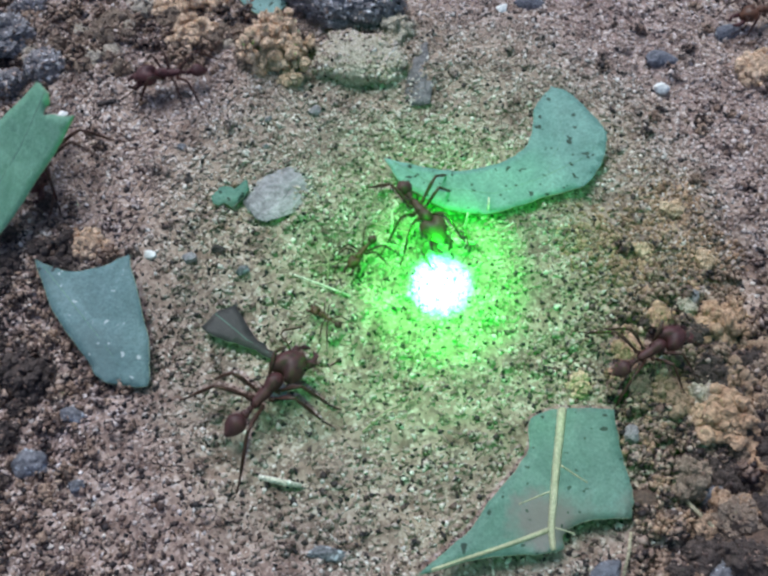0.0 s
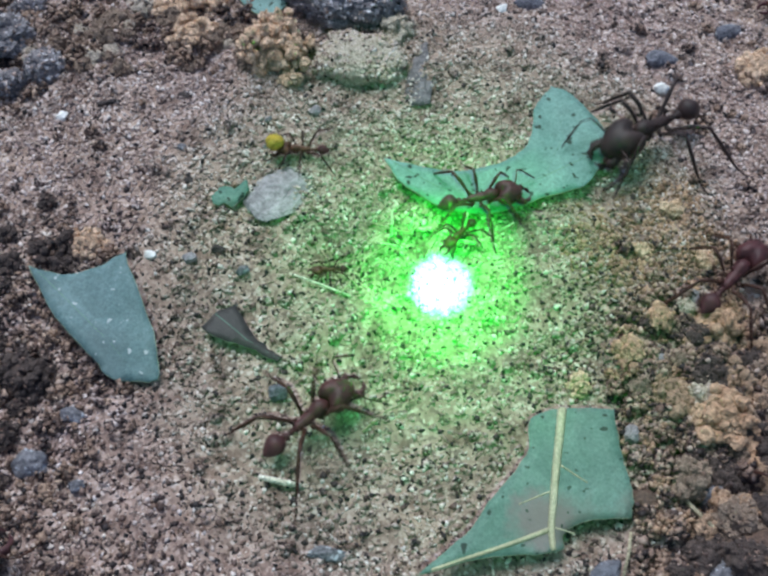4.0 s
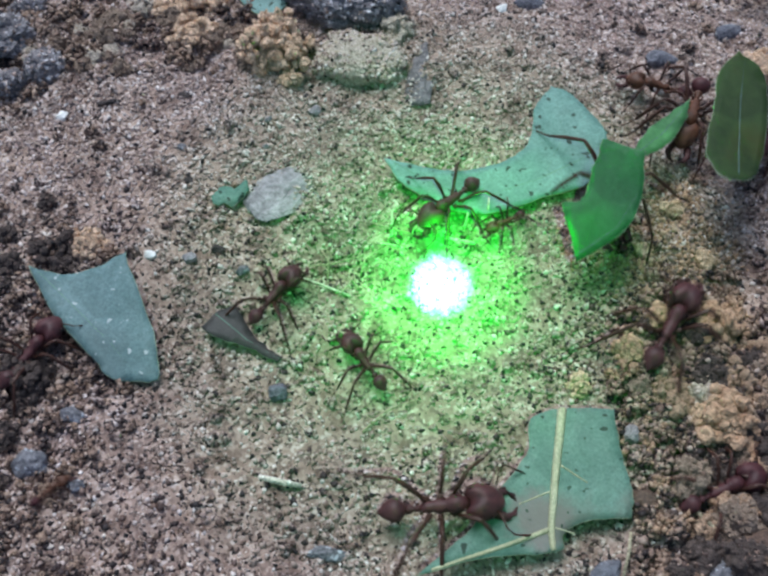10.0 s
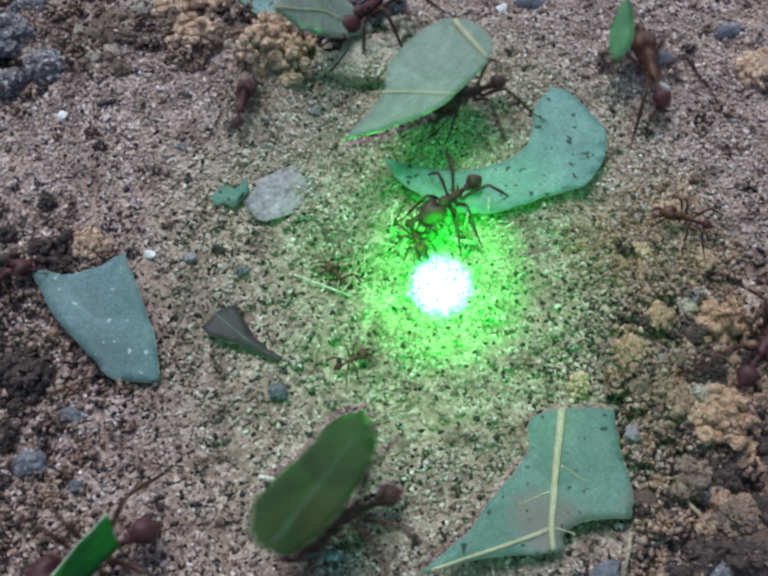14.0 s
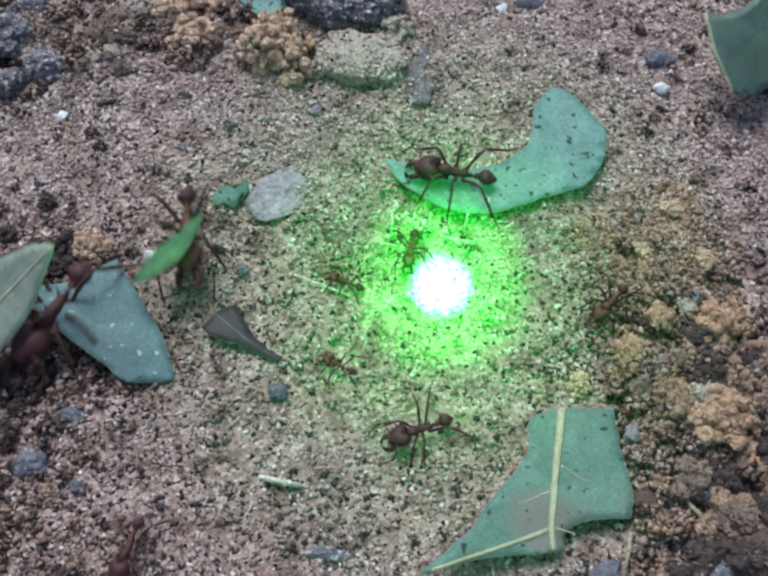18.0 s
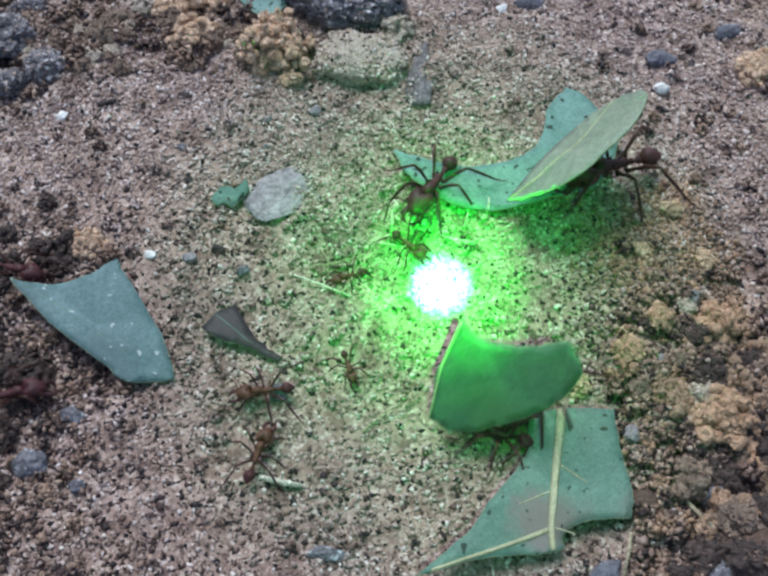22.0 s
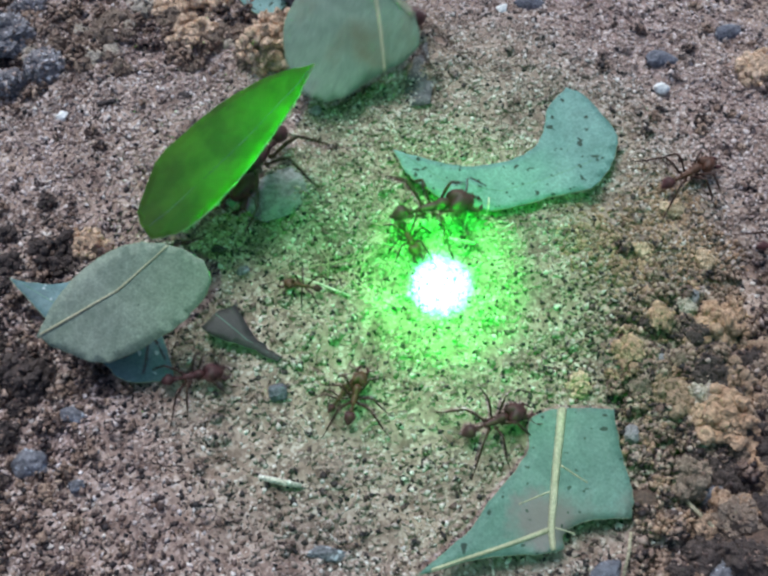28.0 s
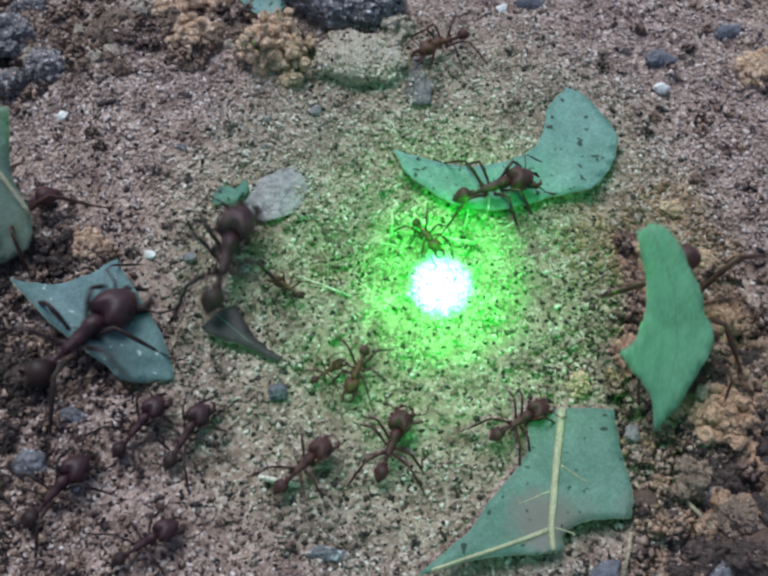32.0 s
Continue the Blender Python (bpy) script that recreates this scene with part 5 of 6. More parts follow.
    march(ant_by_leaf, (
        (0, -22.11, -32.99, 76.3), (14.4, -21.85, -32.31, 76.2), (15.6, -15.26, -18.68, 49.1), (16.5, -10.48, -10.3, -19.6),
        (16.67, -8.97, -11.17, 37.7), (16.83, -7.46, -12.04, 95), (17, -5.95, -12.91, 152.4), (17.5, 1.15, -14.19, 165.8),
        (18, 3.17, -14.06, 202), (18.5, 2.67, -13.52, 195), (19, 3.16, -14.28, 202), (19.5, 5.46, -14.92, 186.1),
        (20, 9.77, -15.03, 199.2), (21, 11.73, -14.17, 240.3), (21.5, 10.63, -12.54, 230.1), (22, 9.69, -14.71, 162.8),
        (23, 8.94, -13.63, 173.2), (23.5, 6.37, -10.94, 237.5), (24, 3.8, -8.25, 301.9), (24.5, 5.96, -8.88, 352.9),
        (25, 8.13, -9.51, 403.9), (25.5, 4.27, -14.49, 395), (26.5, 6.29, -14.06, 383.7), (27.5, 8.62, -13.89, 378.9),
        (28, 9.08, -13.67, 381.6), (29, 9.99, -13.63, 383.2), (30, 9.74, -13.78, 384.7), (31, 10.96, -13.63, 383.5),
        (32, 11.16, -13.69, 390.4),))
    march(ant_drift, (
        (0, -42.1, -3.24, 15.1), (14.6, -40.58, -4.22, 15), (15.6, -24.79, -3.97, 7.3), (16.05, -19.36, -6.23, 57.2),
        (16.5, -13.93, -8.48, 107.1), (17, -16.93, -15.77, 78.1), (17.17, -17.5, -16.61, 136.3), (17.33, -18.07, -17.44, 194.6),
        (17.5, -18.64, -18.27, 252.8), (18.2, -19.9, -26.63, 254.7), (19, -20.16, -30.23, 254.4), (20.2, -20.9, -40.5, 253.6),
        (32, -20.9, -40.5, 253.6),))
    march(ant_lower, (
        (0, -25.71, -31.8, 42.8), (19, -25.17, -30.76, 42.9), (20.5, -18.45, -24.77, 31.6), (21, -12.45, -21.98, 39.1),
        (21.5, -10.61, -17.76, 76.5), (22, -10.36, -16.51, 71.7), (22.5, -9.77, -17.9, 58.4), (23.5, -2.71, -14.64, 52),
        (24, -3.2, -11.32, 84.5), (25, -2.32, -11.32, 72), (25.5, -2.21, -11.65, 71.6), (27.5, -2.52, -11.43, 76.5),
        (29, -1.92, -10.42, 75.6), (30, -1.26, -9.97, 66.2), (31, -2.09, -9.97, 80.4), (31.33, -2.14, -9.47, 137.6),
        (31.67, -2.2, -8.97, 194.8), (32, -2.25, -8.48, 252),))
    march(ant_low_cross, (
        (0, -43.59, -10.76, 11.8), (21, -39.37, -11.2, 11.7), (22.5, -25.83, -11.43, 12.5), (23, -21.45, -13.26, 11),
        (23.5, -17.58, -14.38, 8.7), (24, -13.28, -17.2, 0.9), (24.5, -10.79, -19.78, -3.2), (25, -6.38, -19.9, 19.2),
        (25.5, -0.54, -21.88, -27), (26.3, 6.12, -28.28, -26.5), (27.5, 13.96, -35.81, -26), (32, 13.96, -35.81, -26),))
    march(ant_downward, (
        (0, -41.35, -6.37, -6.9), (26, -39.66, -6.37, -6.9), (27.5, -16.1, -8.73, -3.3), (28, -16.44, -9.51, 9.1),
        (28.25, -16.42, -13.89, -34.6), (28.5, -16.4, -18.27, -78.2), (29, -15.38, -25.33, -78.1), (30, -14.52, -30.23, -78.6),
        (31.2, -12.73, -40.67, -78.5), (32, -12.73, -40.67, -78.5),))
    march(soldier_late, (
        (0, -45.23, -32.14, 27.3), (27.5, -40.69, -29.71, 29.2), (29, -28.7, -23.43, 32.9), (29.5, -24.7, -18.5, 30.4),
        (30, -24.06, -20.1, 37.5), (30.5, -17.03, -15.98, 36.8), (31, -11.4, -10.42, 49.8), (31.5, -10.37, -7.38, 53.9),
        (32, -14.11, 1.16, 77.6),))
    march(ant_swarm_a, (
        (0, -18.09, -35.16, 40.8), (29.6, -16.95, -32.82, 41), (30.5, -9.38, -23.53, 42), (31, -1.85, -16.09, 64.2),
        (31.5, 0.38, -15.96, 56.4), (32, 0.6, -15.62, 69.5),))
    march(ant_swarm_b, (
        (0, -24.84, -36.79, 41.6), (30, -23.69, -33.16, 53.4), (31, -15.2, -23.24, 52.5), (31.5, -9.32, -21.21, 38),
        (32, -6.67, -17.57, 44.1),))
    march(ant_swarm_c, (
        (0, -32.16, -35.16, 43.3), (30, -31.4, -32.14, 55.6), (31, -24.73, -23.82, 52.7), (31.5, -18.6, -19.27, 66.7),
        (32, -16.34, -15.13, 62.3),))
    march(ant_swarm_d, (
        (0, -37.39, -28.28, 45.6), (30, -35.14, -26.82, 57.5), (31, -28.44, -21.69, 46.1), (31.5, -22.97, -16.82, 55.4),
        (32, -20.39, -14.28, 54.7),))
    march(ant_swarm_e, (
        (0, -39.65, -33.5, 45.1), (30.7, -34.29, -29.71, 51.3), (31.5, -28.51, -23.43, 51.1), (32, -26.19, -19.96, 52.9),))
    march(ant_swarm_f, (
        (0, -26.31, -38.22, 26.5), (30.8, -26.61, -31.8, 30.4), (31.5, -21.74, -26.82, 34.1), (32, -18.67, -24.01, 33.2),))
    march(ant_on_leaf, (
        (0, -45.86, -15.13, 41.5), (30, -44.69, -14.28, 38.7), (31, -35.91, -10.08, 34), (31.5, -31.65, -7.43, 40.1),
        (32, -26.11, -6.61, 45.4),))
    march(ant_far_top, (
        (0, 39.19, 1.81, 43.1), (25.8, 38.48, 0.52, 54.8), (26.6, 33, 5.52, 48.8), (27.5, 26.87, 10.52, 65.5),
        (28, 29.09, 11.67, 27.7), (28.5, 26.81, 14.6, 75.8), (29, 24.55, 21.7, 89.6), (29.5, 20.87, 29.34, 109.5),
        (30, 11.29, 32.13, 156.1), (30.7, 5.5, 33.2, 170.2), (31.3, 5.19, 31.07, 204.2), (32, 6.26, 28.31, 209.1),))
    march(ant_left_edge, (
        (0, -42.06, -5.18, 42.6), (5, -34.88, -16.82, 48.2), (10.5, -37.8, -4.22, 46.2), (12, -34.74, -0.17, 34.5),
        (13, -34.95, -0.19, 31.2), (14.5, -34.28, 0.26, 31.5), (16.5, -37.03, -0.75, 29.9), (18, -39.1, 0.78, 15.4),
        (20, -34.82, 1.94, -16.3), (21, -33.9, 1.16, -22.7), (22, -33.43, 1.03, -18.2), (23, -34.15, 0.78, -13.2),
        (25, -33.61, 6.88, -65.4), (25.75, -36.85, 4.09, -17.5), (26.5, -40.1, 1.29, 30.5), (27.7, -52.35, -3.14, 30.9),
        (32, -52.35, -3.14, 30.9),))
    march(ant_top_early, (
        (0, -51.42, 6.33, 35.8), (5.6, -46.23, 11.09, 42.1), (6.5, -38.13, 21.06, 6.9), (7, -25.54, 27.12, 49.3),
        (7.5, -17.21, 31.6, 32.9), (8.2, -10.12, 39.84, 49.4), (9.4, 2.87, 57.36, 49.6), (32, 2.87, 57.36, 49.6),))
    march(ant_top_right, (
        (0, 40.74, 32.84, -162.1), (1, 37.19, 31.78, -169.3), (1.5, 44.45, 33.2, -170.6), (9, 39.06, 35, -132.1),
        (9.5, 28.59, 25.61, -108.2), (9.75, 28.18, 24.06, -151.7), (10, 27.78, 22.5, -195.2), (10.5, 34.64, 22.98, -180),
        (11.3, 45.93, 25.94, -180), (12.5, 62.97, 30.31, -180), (32, 62.97, 30.31, -180),))
    march(ant_right_late, (
        (0, 48.17, 7.43, 171.1), (22.7, 40.93, 7.71, 171.1), (23.5, 31.06, 7.43, 171.2), (24, 32.68, 6.91, 175.9),
        (24.5, 29.88, 7.15, 180), (25, 17.36, 9.67, 180), (25.5, 12.25, 9.24, 184.3), (26.05, 14.49, 7.25, 260.9),
        (26.6, 16.72, 5.25, 337.5), (28, 36.91, 3.64, 353.1), (29.2, 50.99, 2.91, 353), (32, 50.99, 2.91, 353),))
    march(ant_at_light, (
        (0, 3.3, 7.15, -60.7), (1, 3.46, 7.15, -59), (1.5, 1.2, 9.1, -37.5), (2, 4.41, 8.68, -67.5), (2.5, 4.16, 7.71, -35.1),
        (3, 8.14, 7.43, 9.4), (3.5, 9.65, 8.4, 15.7), (5.5, 4.85, 7.98, -24.7), (6, 6.99, 7.02, -7.7), (7, 5.07, 7.71, -46.9),
        (8, 4.41, 8.82, -68.9), (9, 6.12, 8.4, -141), (10, 6.23, 8.12, -136.3), (11, 6.62, 8.32, -128.9),
        (12, 6.53, 8.88, -133.7), (14, 6.42, 8.54, -136.8), (16.5, 6.26, 9.1, -134.1), (17, 5.52, 9.16, -146.8),
        (18, 6.87, 11.32, -189.3), (19, 5.49, 11.18, -186.7), (20, 4.2, 9.81, -182.3), (21, 5.44, 10.23, -150.3),
        (22, 4.79, 10.23, -122.4), (22.5, 4.56, 10.16, -173.1), (23, 4.33, 10.09, -223.8), (23.33, 3.13, 9.57, -282.9),
        (23.67, 1.93, 9.06, -342), (24, 0.73, 8.54, -401.1), (25, 2.57, 8.26, -382.2), (27.5, 3.13, 7.98, -403.5),
        (28, 4.38, 7.43, -348.6), (28.5, 6.72, 9.24, -319.4), (29, 6.8, 9.95, -307.9), (30, 6.87, 9.95, -308.9),
        (31, 9.09, 9.67, -329.7), (32, 10.14, 9.47, -342.8),))
    march(ant_at_light_second, (
        (0, -1.97, 3.64, -123.6), (5.5, 9.09, 5.79, -145.2), (7.25, 10, 5.92, -185.4), (9, 10.91, 6.06, -225.5),
        (10, 11.39, 6.47, -149.9), (11, 7.87, 6.26, -100.4), (12, 4.35, 6.06, -51), (17, 2.51, 3.91, -106.4),
        (20, 2.73, 4.18, -70.9), (24, 1.84, 4.18, -35.7), (28, 2.3, 4.98, -67.9), (30, 2.08, 5.79, -56.8),
        (32, 3.88, 5.25, -57.1),))
    march(pellet_bearer, (
        (0, 52.56, 44.5, -156.5), (1.4, 35.78, 35.73, -150.7), (2, 27.06, 31.25, -141.7), (2.5, 16.63, 24.78, -146),
        (3, 3.8, 18.64, -158.7), (3.5, -4.86, 16.7, -180), (5.5, -11.79, 3.59, -153.9), (6, -17.25, -1.83, -135.5),
        (6.5, -18.91, -4.94, -149), (7, -21.36, -5.78, -145.5), (7.5, -23.83, -10.08, -143.3), (8, -27.2, -14.06, -149.6),
        (8.7, -32.99, -18.27, -153.8), (9.9, -42.09, -24.66, -154.1), (32, -42.09, -24.66, -154.1),))
    carry(leaf_folded, (
        (0, -33.3, 9.4, 6.5, 30, -0, 0), (0.5, -33.6, 5.1, 6.5, 30.4, 8.6, 5), (1, -35.6, -1, 6.5, 35.8, 31.6, 26.4),
        (1.4, -38.1, -6.2, 6.5, 35.8, 31.6, 26.4), (2, -40.8, -11.5, 6.5, 37, 33.8, 22.8),
        (3.2, -45.8, -21.4, 6.5, 37, 33.8, 22.8), (32, -45.8, -21.4, 6.5, 37, 33.8, 22.8),))
    march(leaf_folded_bearer, (
        (0, -32.29, 13.39, -98.8), (0.5, -32.39, 8.66, -103.3), (1, -34.18, 1.92, -111), (1.4, -36.76, -3.79, -115.9),
        (2, -39.65, -9.5, -117.5), (3.2, -45.15, -20.03, -117.6), (4.4, -50.01, -29.32, -117.6), (32, -50.01, -29.32, -117.6),))
    carry(leaf_sail, (
        (0, 74.6, 44.2, 6.5, 21.4, 78.6, -5.2), (4, 48.9, 25.6, 6.5, 21.4, 78.6, -5.2), (5.5, 30.4, 16.6, 6.5, 21.4, 78.6, -5.2),
        (6, 21.7, 14.5, 6.5, 25, 84.2, -18), (6.5, 19.9, 15.6, 6.5, 16.5, 76.6, -15.4), (7, 16.8, 13.9, 6.5, 12.5, 70.3, -17.2),
        (7.5, 17.9, 10, 6.5, 15, -6, -6), (8, 20.1, 11.1, 6.5, 10, -0, 0), (8.5, 19.6, 8.7, 6.5, 20, 17, 7),
        (9, 18.7, 7.4, 6.5, 24, 48, 9), (9.5, 18.2, 8, 6.5, 8.8, 42, -8), (10, 19.3, 5.1, 6.5, 20.9, -9.7, -15.2),
        (10.5, 17.8, 1.5, 6.5, 8.8, 20.5, -1.6), (11, 16.7, -4.4, 6.5, 8.7, -1.7, -13.5), (11.5, 10.4, -8.3, 6.5, -3.5, 52.5, -16.2),
        (12, 4.9, -14.4, 6.5, -18.9, 31.2, -28.3), (12.5, -2.7, -18.3, 6.5, 35.8, 83, 9.7), (13, -9.5, -18.7, 6.5, 52.1, 85.5, 20.3),
        (13.5, -17.4, -24.2, 6.5, 35.3, 82.7, 11.2), (14, -23.3, -28.2, 6.5, 55.3, 86.1, 19.6),
        (14.6, -29.7, -30.5, 6.5, 27.5, 83, -8.6), (15.8, -37.3, -36.2, 6.5, 27.5, 83, -8.6),
        (32, -37.3, -36.2, 6.5, 27.5, 83, -8.6),))
    march(leaf_sail_bearer, (
        (0, 83.65, 48.81, -146.5), (4, 56.11, 28.89, -150.3), (5.5, 36.41, 18.67, -159.9), (6, 27.28, 15.93, -168.5),
        (6.5, 25.24, 18.39, -148.6), (7, 19.77, 19.05, -105.6), (7.5, 18.84, 14.85, -69.1), (8, 20.72, 15.55, -72.1),
        (8.5, 22.89, 13.55, -108.8), (9, 22.24, 12.54, -112.8), (9.5, 21.1, 12.75, -104.5), (10, 21.51, 9.94, -93),
        (10.5, 20.87, 5.63, -109.6), (11, 20.42, -0.36, -124.3), (11.5, 14.29, -6.08, -136), (12, 8.76, -12.83, -148.2),
        (12.5, 0.66, -17.43, -155.2), (13, -6.45, -18.01, -158.3), (13.5, -15.03, -23.62, -155.2), (14, -21.91, -25.32, -150.1),
        (14.6, -28.43, -29.93, -146.9), (15.8, -36.7, -35.85, -143.6), (17, -44.23, -41.4, -143.6), (32, -44.23, -41.4, -143.6),))
    carry(leaf_slip, (
        (0, 88.6, 64, 4.5, 0, -0, -20), (7, 56.1, 40.4, 4.5, 0, -0, -20), (8.5, 36.9, 26.2, 4.5, 0, -0, -20),
        (9, 29.5, 18.6, 4.5, 0, -0, 0), (9.5, 25.1, 15.3, 4.5, 0, -0, 0), (10, 26.2, 14.7, 4.5, 0, -0, 12),
        (10.5, 25.4, 8.6, 4.5, 0, -0, 20), (11, 21.1, 4.9, 4.5, 0, -0, 25), (11.5, 16.2, -1, 4.5, 0, -0, 15),
        (12, 17.5, 1, 4.5, 0, -0, 0), (12.5, 14.2, 2.8, 4.5, 0, -0, -20), (13, 16, 6.8, 4.5, 0, -0, -40),
        (13.5, 19.5, 16.5, 4.5, 17.5, 9.8, -28.5), (14, 23.8, 27.6, 4.5, 0, -0, 40), (14.5, 19, 37.4, 4.5, 0, -0, 60),
        (15.4, -4.3, 36.7, 4.5, 0, -0, 0), (16.1, -16.7, 23.6, 4.5, 0, -0, -20), (16.5, -22.2, 16.5, 4.5, 0, -0, -25),
        (17, -20.9, 13.5, 4.5, 0, -0, -20), (17.5, -19.6, 10.6, 4.5, 0, -0, 10), (18, -18.9, 1.4, 4.5, -6.9, -4, 20.2),
        (18.5, -14.7, -8.3, 4.5, -13.1, -7.4, 20.9), (19, -20.8, -16.7, 4.5, -13.1, -7.4, 15.9),
        (19.5, -26.7, -24, 4.5, 0, -0, 15), (20, -32.2, -29, 4.5, 0, -0, 15), (21.2, -39.4, -35.5, 4.5, 0, -0, 15),
        (32, -39.4, -35.5, 4.5, 0, -0, 15),))
    march(leaf_slip_bearer, (
        (0, 97.44, 68.15, -144.3), (7, 63.25, 43.77, -143.2), (8.5, 42.98, 29.21, -140.8), (9, 34.98, 21.56, -136.3),
        (9.5, 29.6, 19.03, -118.9), (10, 30.32, 18.64, -112.7), (10.5, 29.39, 12.19, -114.1), (11, 25.66, 7.74, -128.7),
        (11.5, 21.16, -0.06, -161.5), (12, 21.88, -0.7, -217.8), (12.5, 16.64, -0.41, -263.8), (13, 17.59, 3.4, -280.5),
        (13.5, 20.87, 12.89, -284.2), (14, 26.99, 23.9, -261.5), (14.5, 24.48, 35.98, -214), (15.4, 1.02, 38.36, -161.1),
        (16.1, -12.67, 26.54, -133.3), (16.5, -19.99, 20.44, -101.9), (17, -19.8, 17.62, -85.9), (17.5, -19.22, 14.51, -74.7),
        (18, -17.95, 4.82, -84.3), (18.5, -12.92, -5.54, -99.9), (19, -18.53, -14.8, -119.1), (19.5, -24.3, -22.72, -133.2),
        (20, -30.04, -28.06, -136.5), (21.2, -37.56, -34.88, -138.1), (22.4, -44.46, -41.09, -138.1),
        (32, -44.46, -41.09, -138.1),))
    carry(leaf_oblong, (
        (0, 78.8, 43, 7.5, 0, -0, 25), (8, 53, 24.6, 7.5, 0, -0, 25), (10, 32.2, 13.3, 7.5, 4, -0, 18),
        (10.5, 33.3, 9.2, 7.5, 6.2, 7.9, 28.4), (11, 32.4, 7, 7.5, 19.6, 23.2, 36.1), (11.5, 29, 1.8, 7.5, 24, -1.6, 18.7),
        (12, 24.5, 0.4, 7.5, 8, -3, 1), (12.5, 18.8, -1.9, 7.5, 9, 0.7, -5.9), (13, 14.9, -7.2, 7.5, -0.9, -28.8, -8.3),
        (13.5, 8.6, -11, 7.5, -1.2, 3.3, 6.2), (14, -5.1, -21, 7.5, -10, 18, -4.6), (14.5, -11.4, -21.9, 7.5, 0, -0, -20),
        (15.2, -18.7, -26.3, 7.5, 0, -0, -20), (16, -29.8, -31.7, 7.5, 0, -0, -20), (17.2, -38.4, -35.8, 7.5, 0, -0, -20),
        (32, -38.4, -35.8, 7.5, 0, -0, -20),))
    march(leaf_oblong_bearer, (
        (0, 87.55, 46, -146.7), (8, 59.93, 27, -145.4), (10, 37.61, 16.73, -127.6), (10.5, 37.55, 12.45, -119.1),
        (11, 36.6, 10.16, -118.7), (11.5, 33.94, 3.79, -140.3), (12, 29.26, 1.58, -147.6), (12.5, 22.74, -0.76, -146.3),
        (13, 18.64, -6.11, -141.9), (13.5, 11.88, -10.44, -144.9), (14, -2.77, -21.75, -152.8), (14.5, -9.14, -22.26, -155.1),
        (15.2, -16.94, -26.84, -156.1), (16, -28.91, -32.42, -153.9), (17.2, -38.14, -36.85, -154.6),
        (18.4, -46.85, -40.99, -154.6), (32, -46.85, -40.99, -154.6),))
    carry(leaf_lance, (
        (0, 77.5, 52.3, 6.5, 30, -0, 0), (9.5, 49.5, 38.1, 6.5, 30, -0, 0), (11, 26.4, 29.9, 6.5, 50, -0, 0),
        (11.5, 16.7, 23.3, 6.5, 8.2, -9, 16.3), (12, 10.4, 24.3, 6.5, -14.6, 15.5, 40.1), (12.5, 3.5, 18.2, 6.5, 30, -0, 0),
        (13, -2.2, 30.4, 6.5, 12.4, 39.3, 17.5), (13.5, -3.7, 30.6, 6.5, 12.8, 40.2, 16), (14, -6, 28.1, 6.5, 26.4, 40.6, 26.3),
        (14.5, -6.9, 25, 6.5, 29.8, -4, 6.9), (15.5, -17.7, 16.9, 6.5, 27.6, -12.2, 22), (16.5, -28, 7.5, 6.5, 5.4, -22.5, 45.9),
        (17, -25, 5.7, 6.5, 32, -19, 48), (17.5, -24.4, 1.3, 6.5, 17, -25.1, 46),
        (18, -32.2, -5.4, 6.5, 20.4, -22.5, 45.9), (18.5, -29.6, -11.7, 6.5, 23.9, -18.7, 36),
        (19, -34.4, -17.3, 6.5, 23.9, -18.7, 36), (20.2, -41.2, -25.3, 6.5, 23.9, -18.7, 36),
        (32, -41.2, -25.3, 6.5, 23.9, -18.7, 36),))
    march(leaf_lance_bearer, (
        (0, 87.14, 55.83, -155.1), (9.5, 57.42, 41.02, -155.6), (11, 32.97, 32.29, -158.2), (11.5, 21.87, 25.19, -159),
        (12, 15.14, 25.26, -175.2), (12.5, 8.5, 17.18, -203.8), (13, 2.95, 29.7, -202.4), (13.5, 1.54, 32.35, -166.4),
        (14, -1.62, 31.93, -134.8), (14.5, -2.81, 28.76, -132.6), (15.5, -14.37, 20.18, -132.6), (16.5, -26.94, 11.51, -104.3),
        (17, -24.12, 8.34, -97.6), (17.5, -23.87, 5.11, -95.2), (18, -28.6, -3.64, -113.7), (18.5, -28.29, -9.46, -119.3),
        (19, -33.25, -15.61, -125.4), (20.2, -40.46, -24.23, -131.4), (21.4, -47.16, -31.84, -131.4),
        (32, -47.16, -31.84, -131.4),))
    carry(leaf_veined, (
        (0, 82.9, 52.3, 6.5, 5, -0.4, 5), (11, 53.5, 33.8, 6.5, 5, -0.4, 5), (12.5, 32.1, 25.6, 6.5, 5, -0.4, 5),
        (13, 22, 25.6, 6.5, 5, -0.4, 5), (13.5, 10.7, 22.1, 6.5, 5, -0.4, 5), (14, 4.1, 18.9, 6.5, 0, -11, -2),
        (14.5, -1, 15.6, 6.5, 5, 0.4, -5), (15.5, -15.1, 3, 6.5, 5, -0.4, 5), (16.5, -26.3, -12.8, 6.5, 4.7, -1.7, 19.9),
        (17, -25.3, -22.1, 6.5, 19.4, 10.1, 27), (17.5, -29.5, -28.1, 6.5, 4.9, -0.9, 10), (18.2, -35.2, -33.4, 6.5, 4.9, -0.9, 10),
        (19.4, -41.7, -39.5, 6.5, 4.9, -0.9, 10), (32, -41.7, -39.5, 6.5, 4.9, -0.9, 10),))
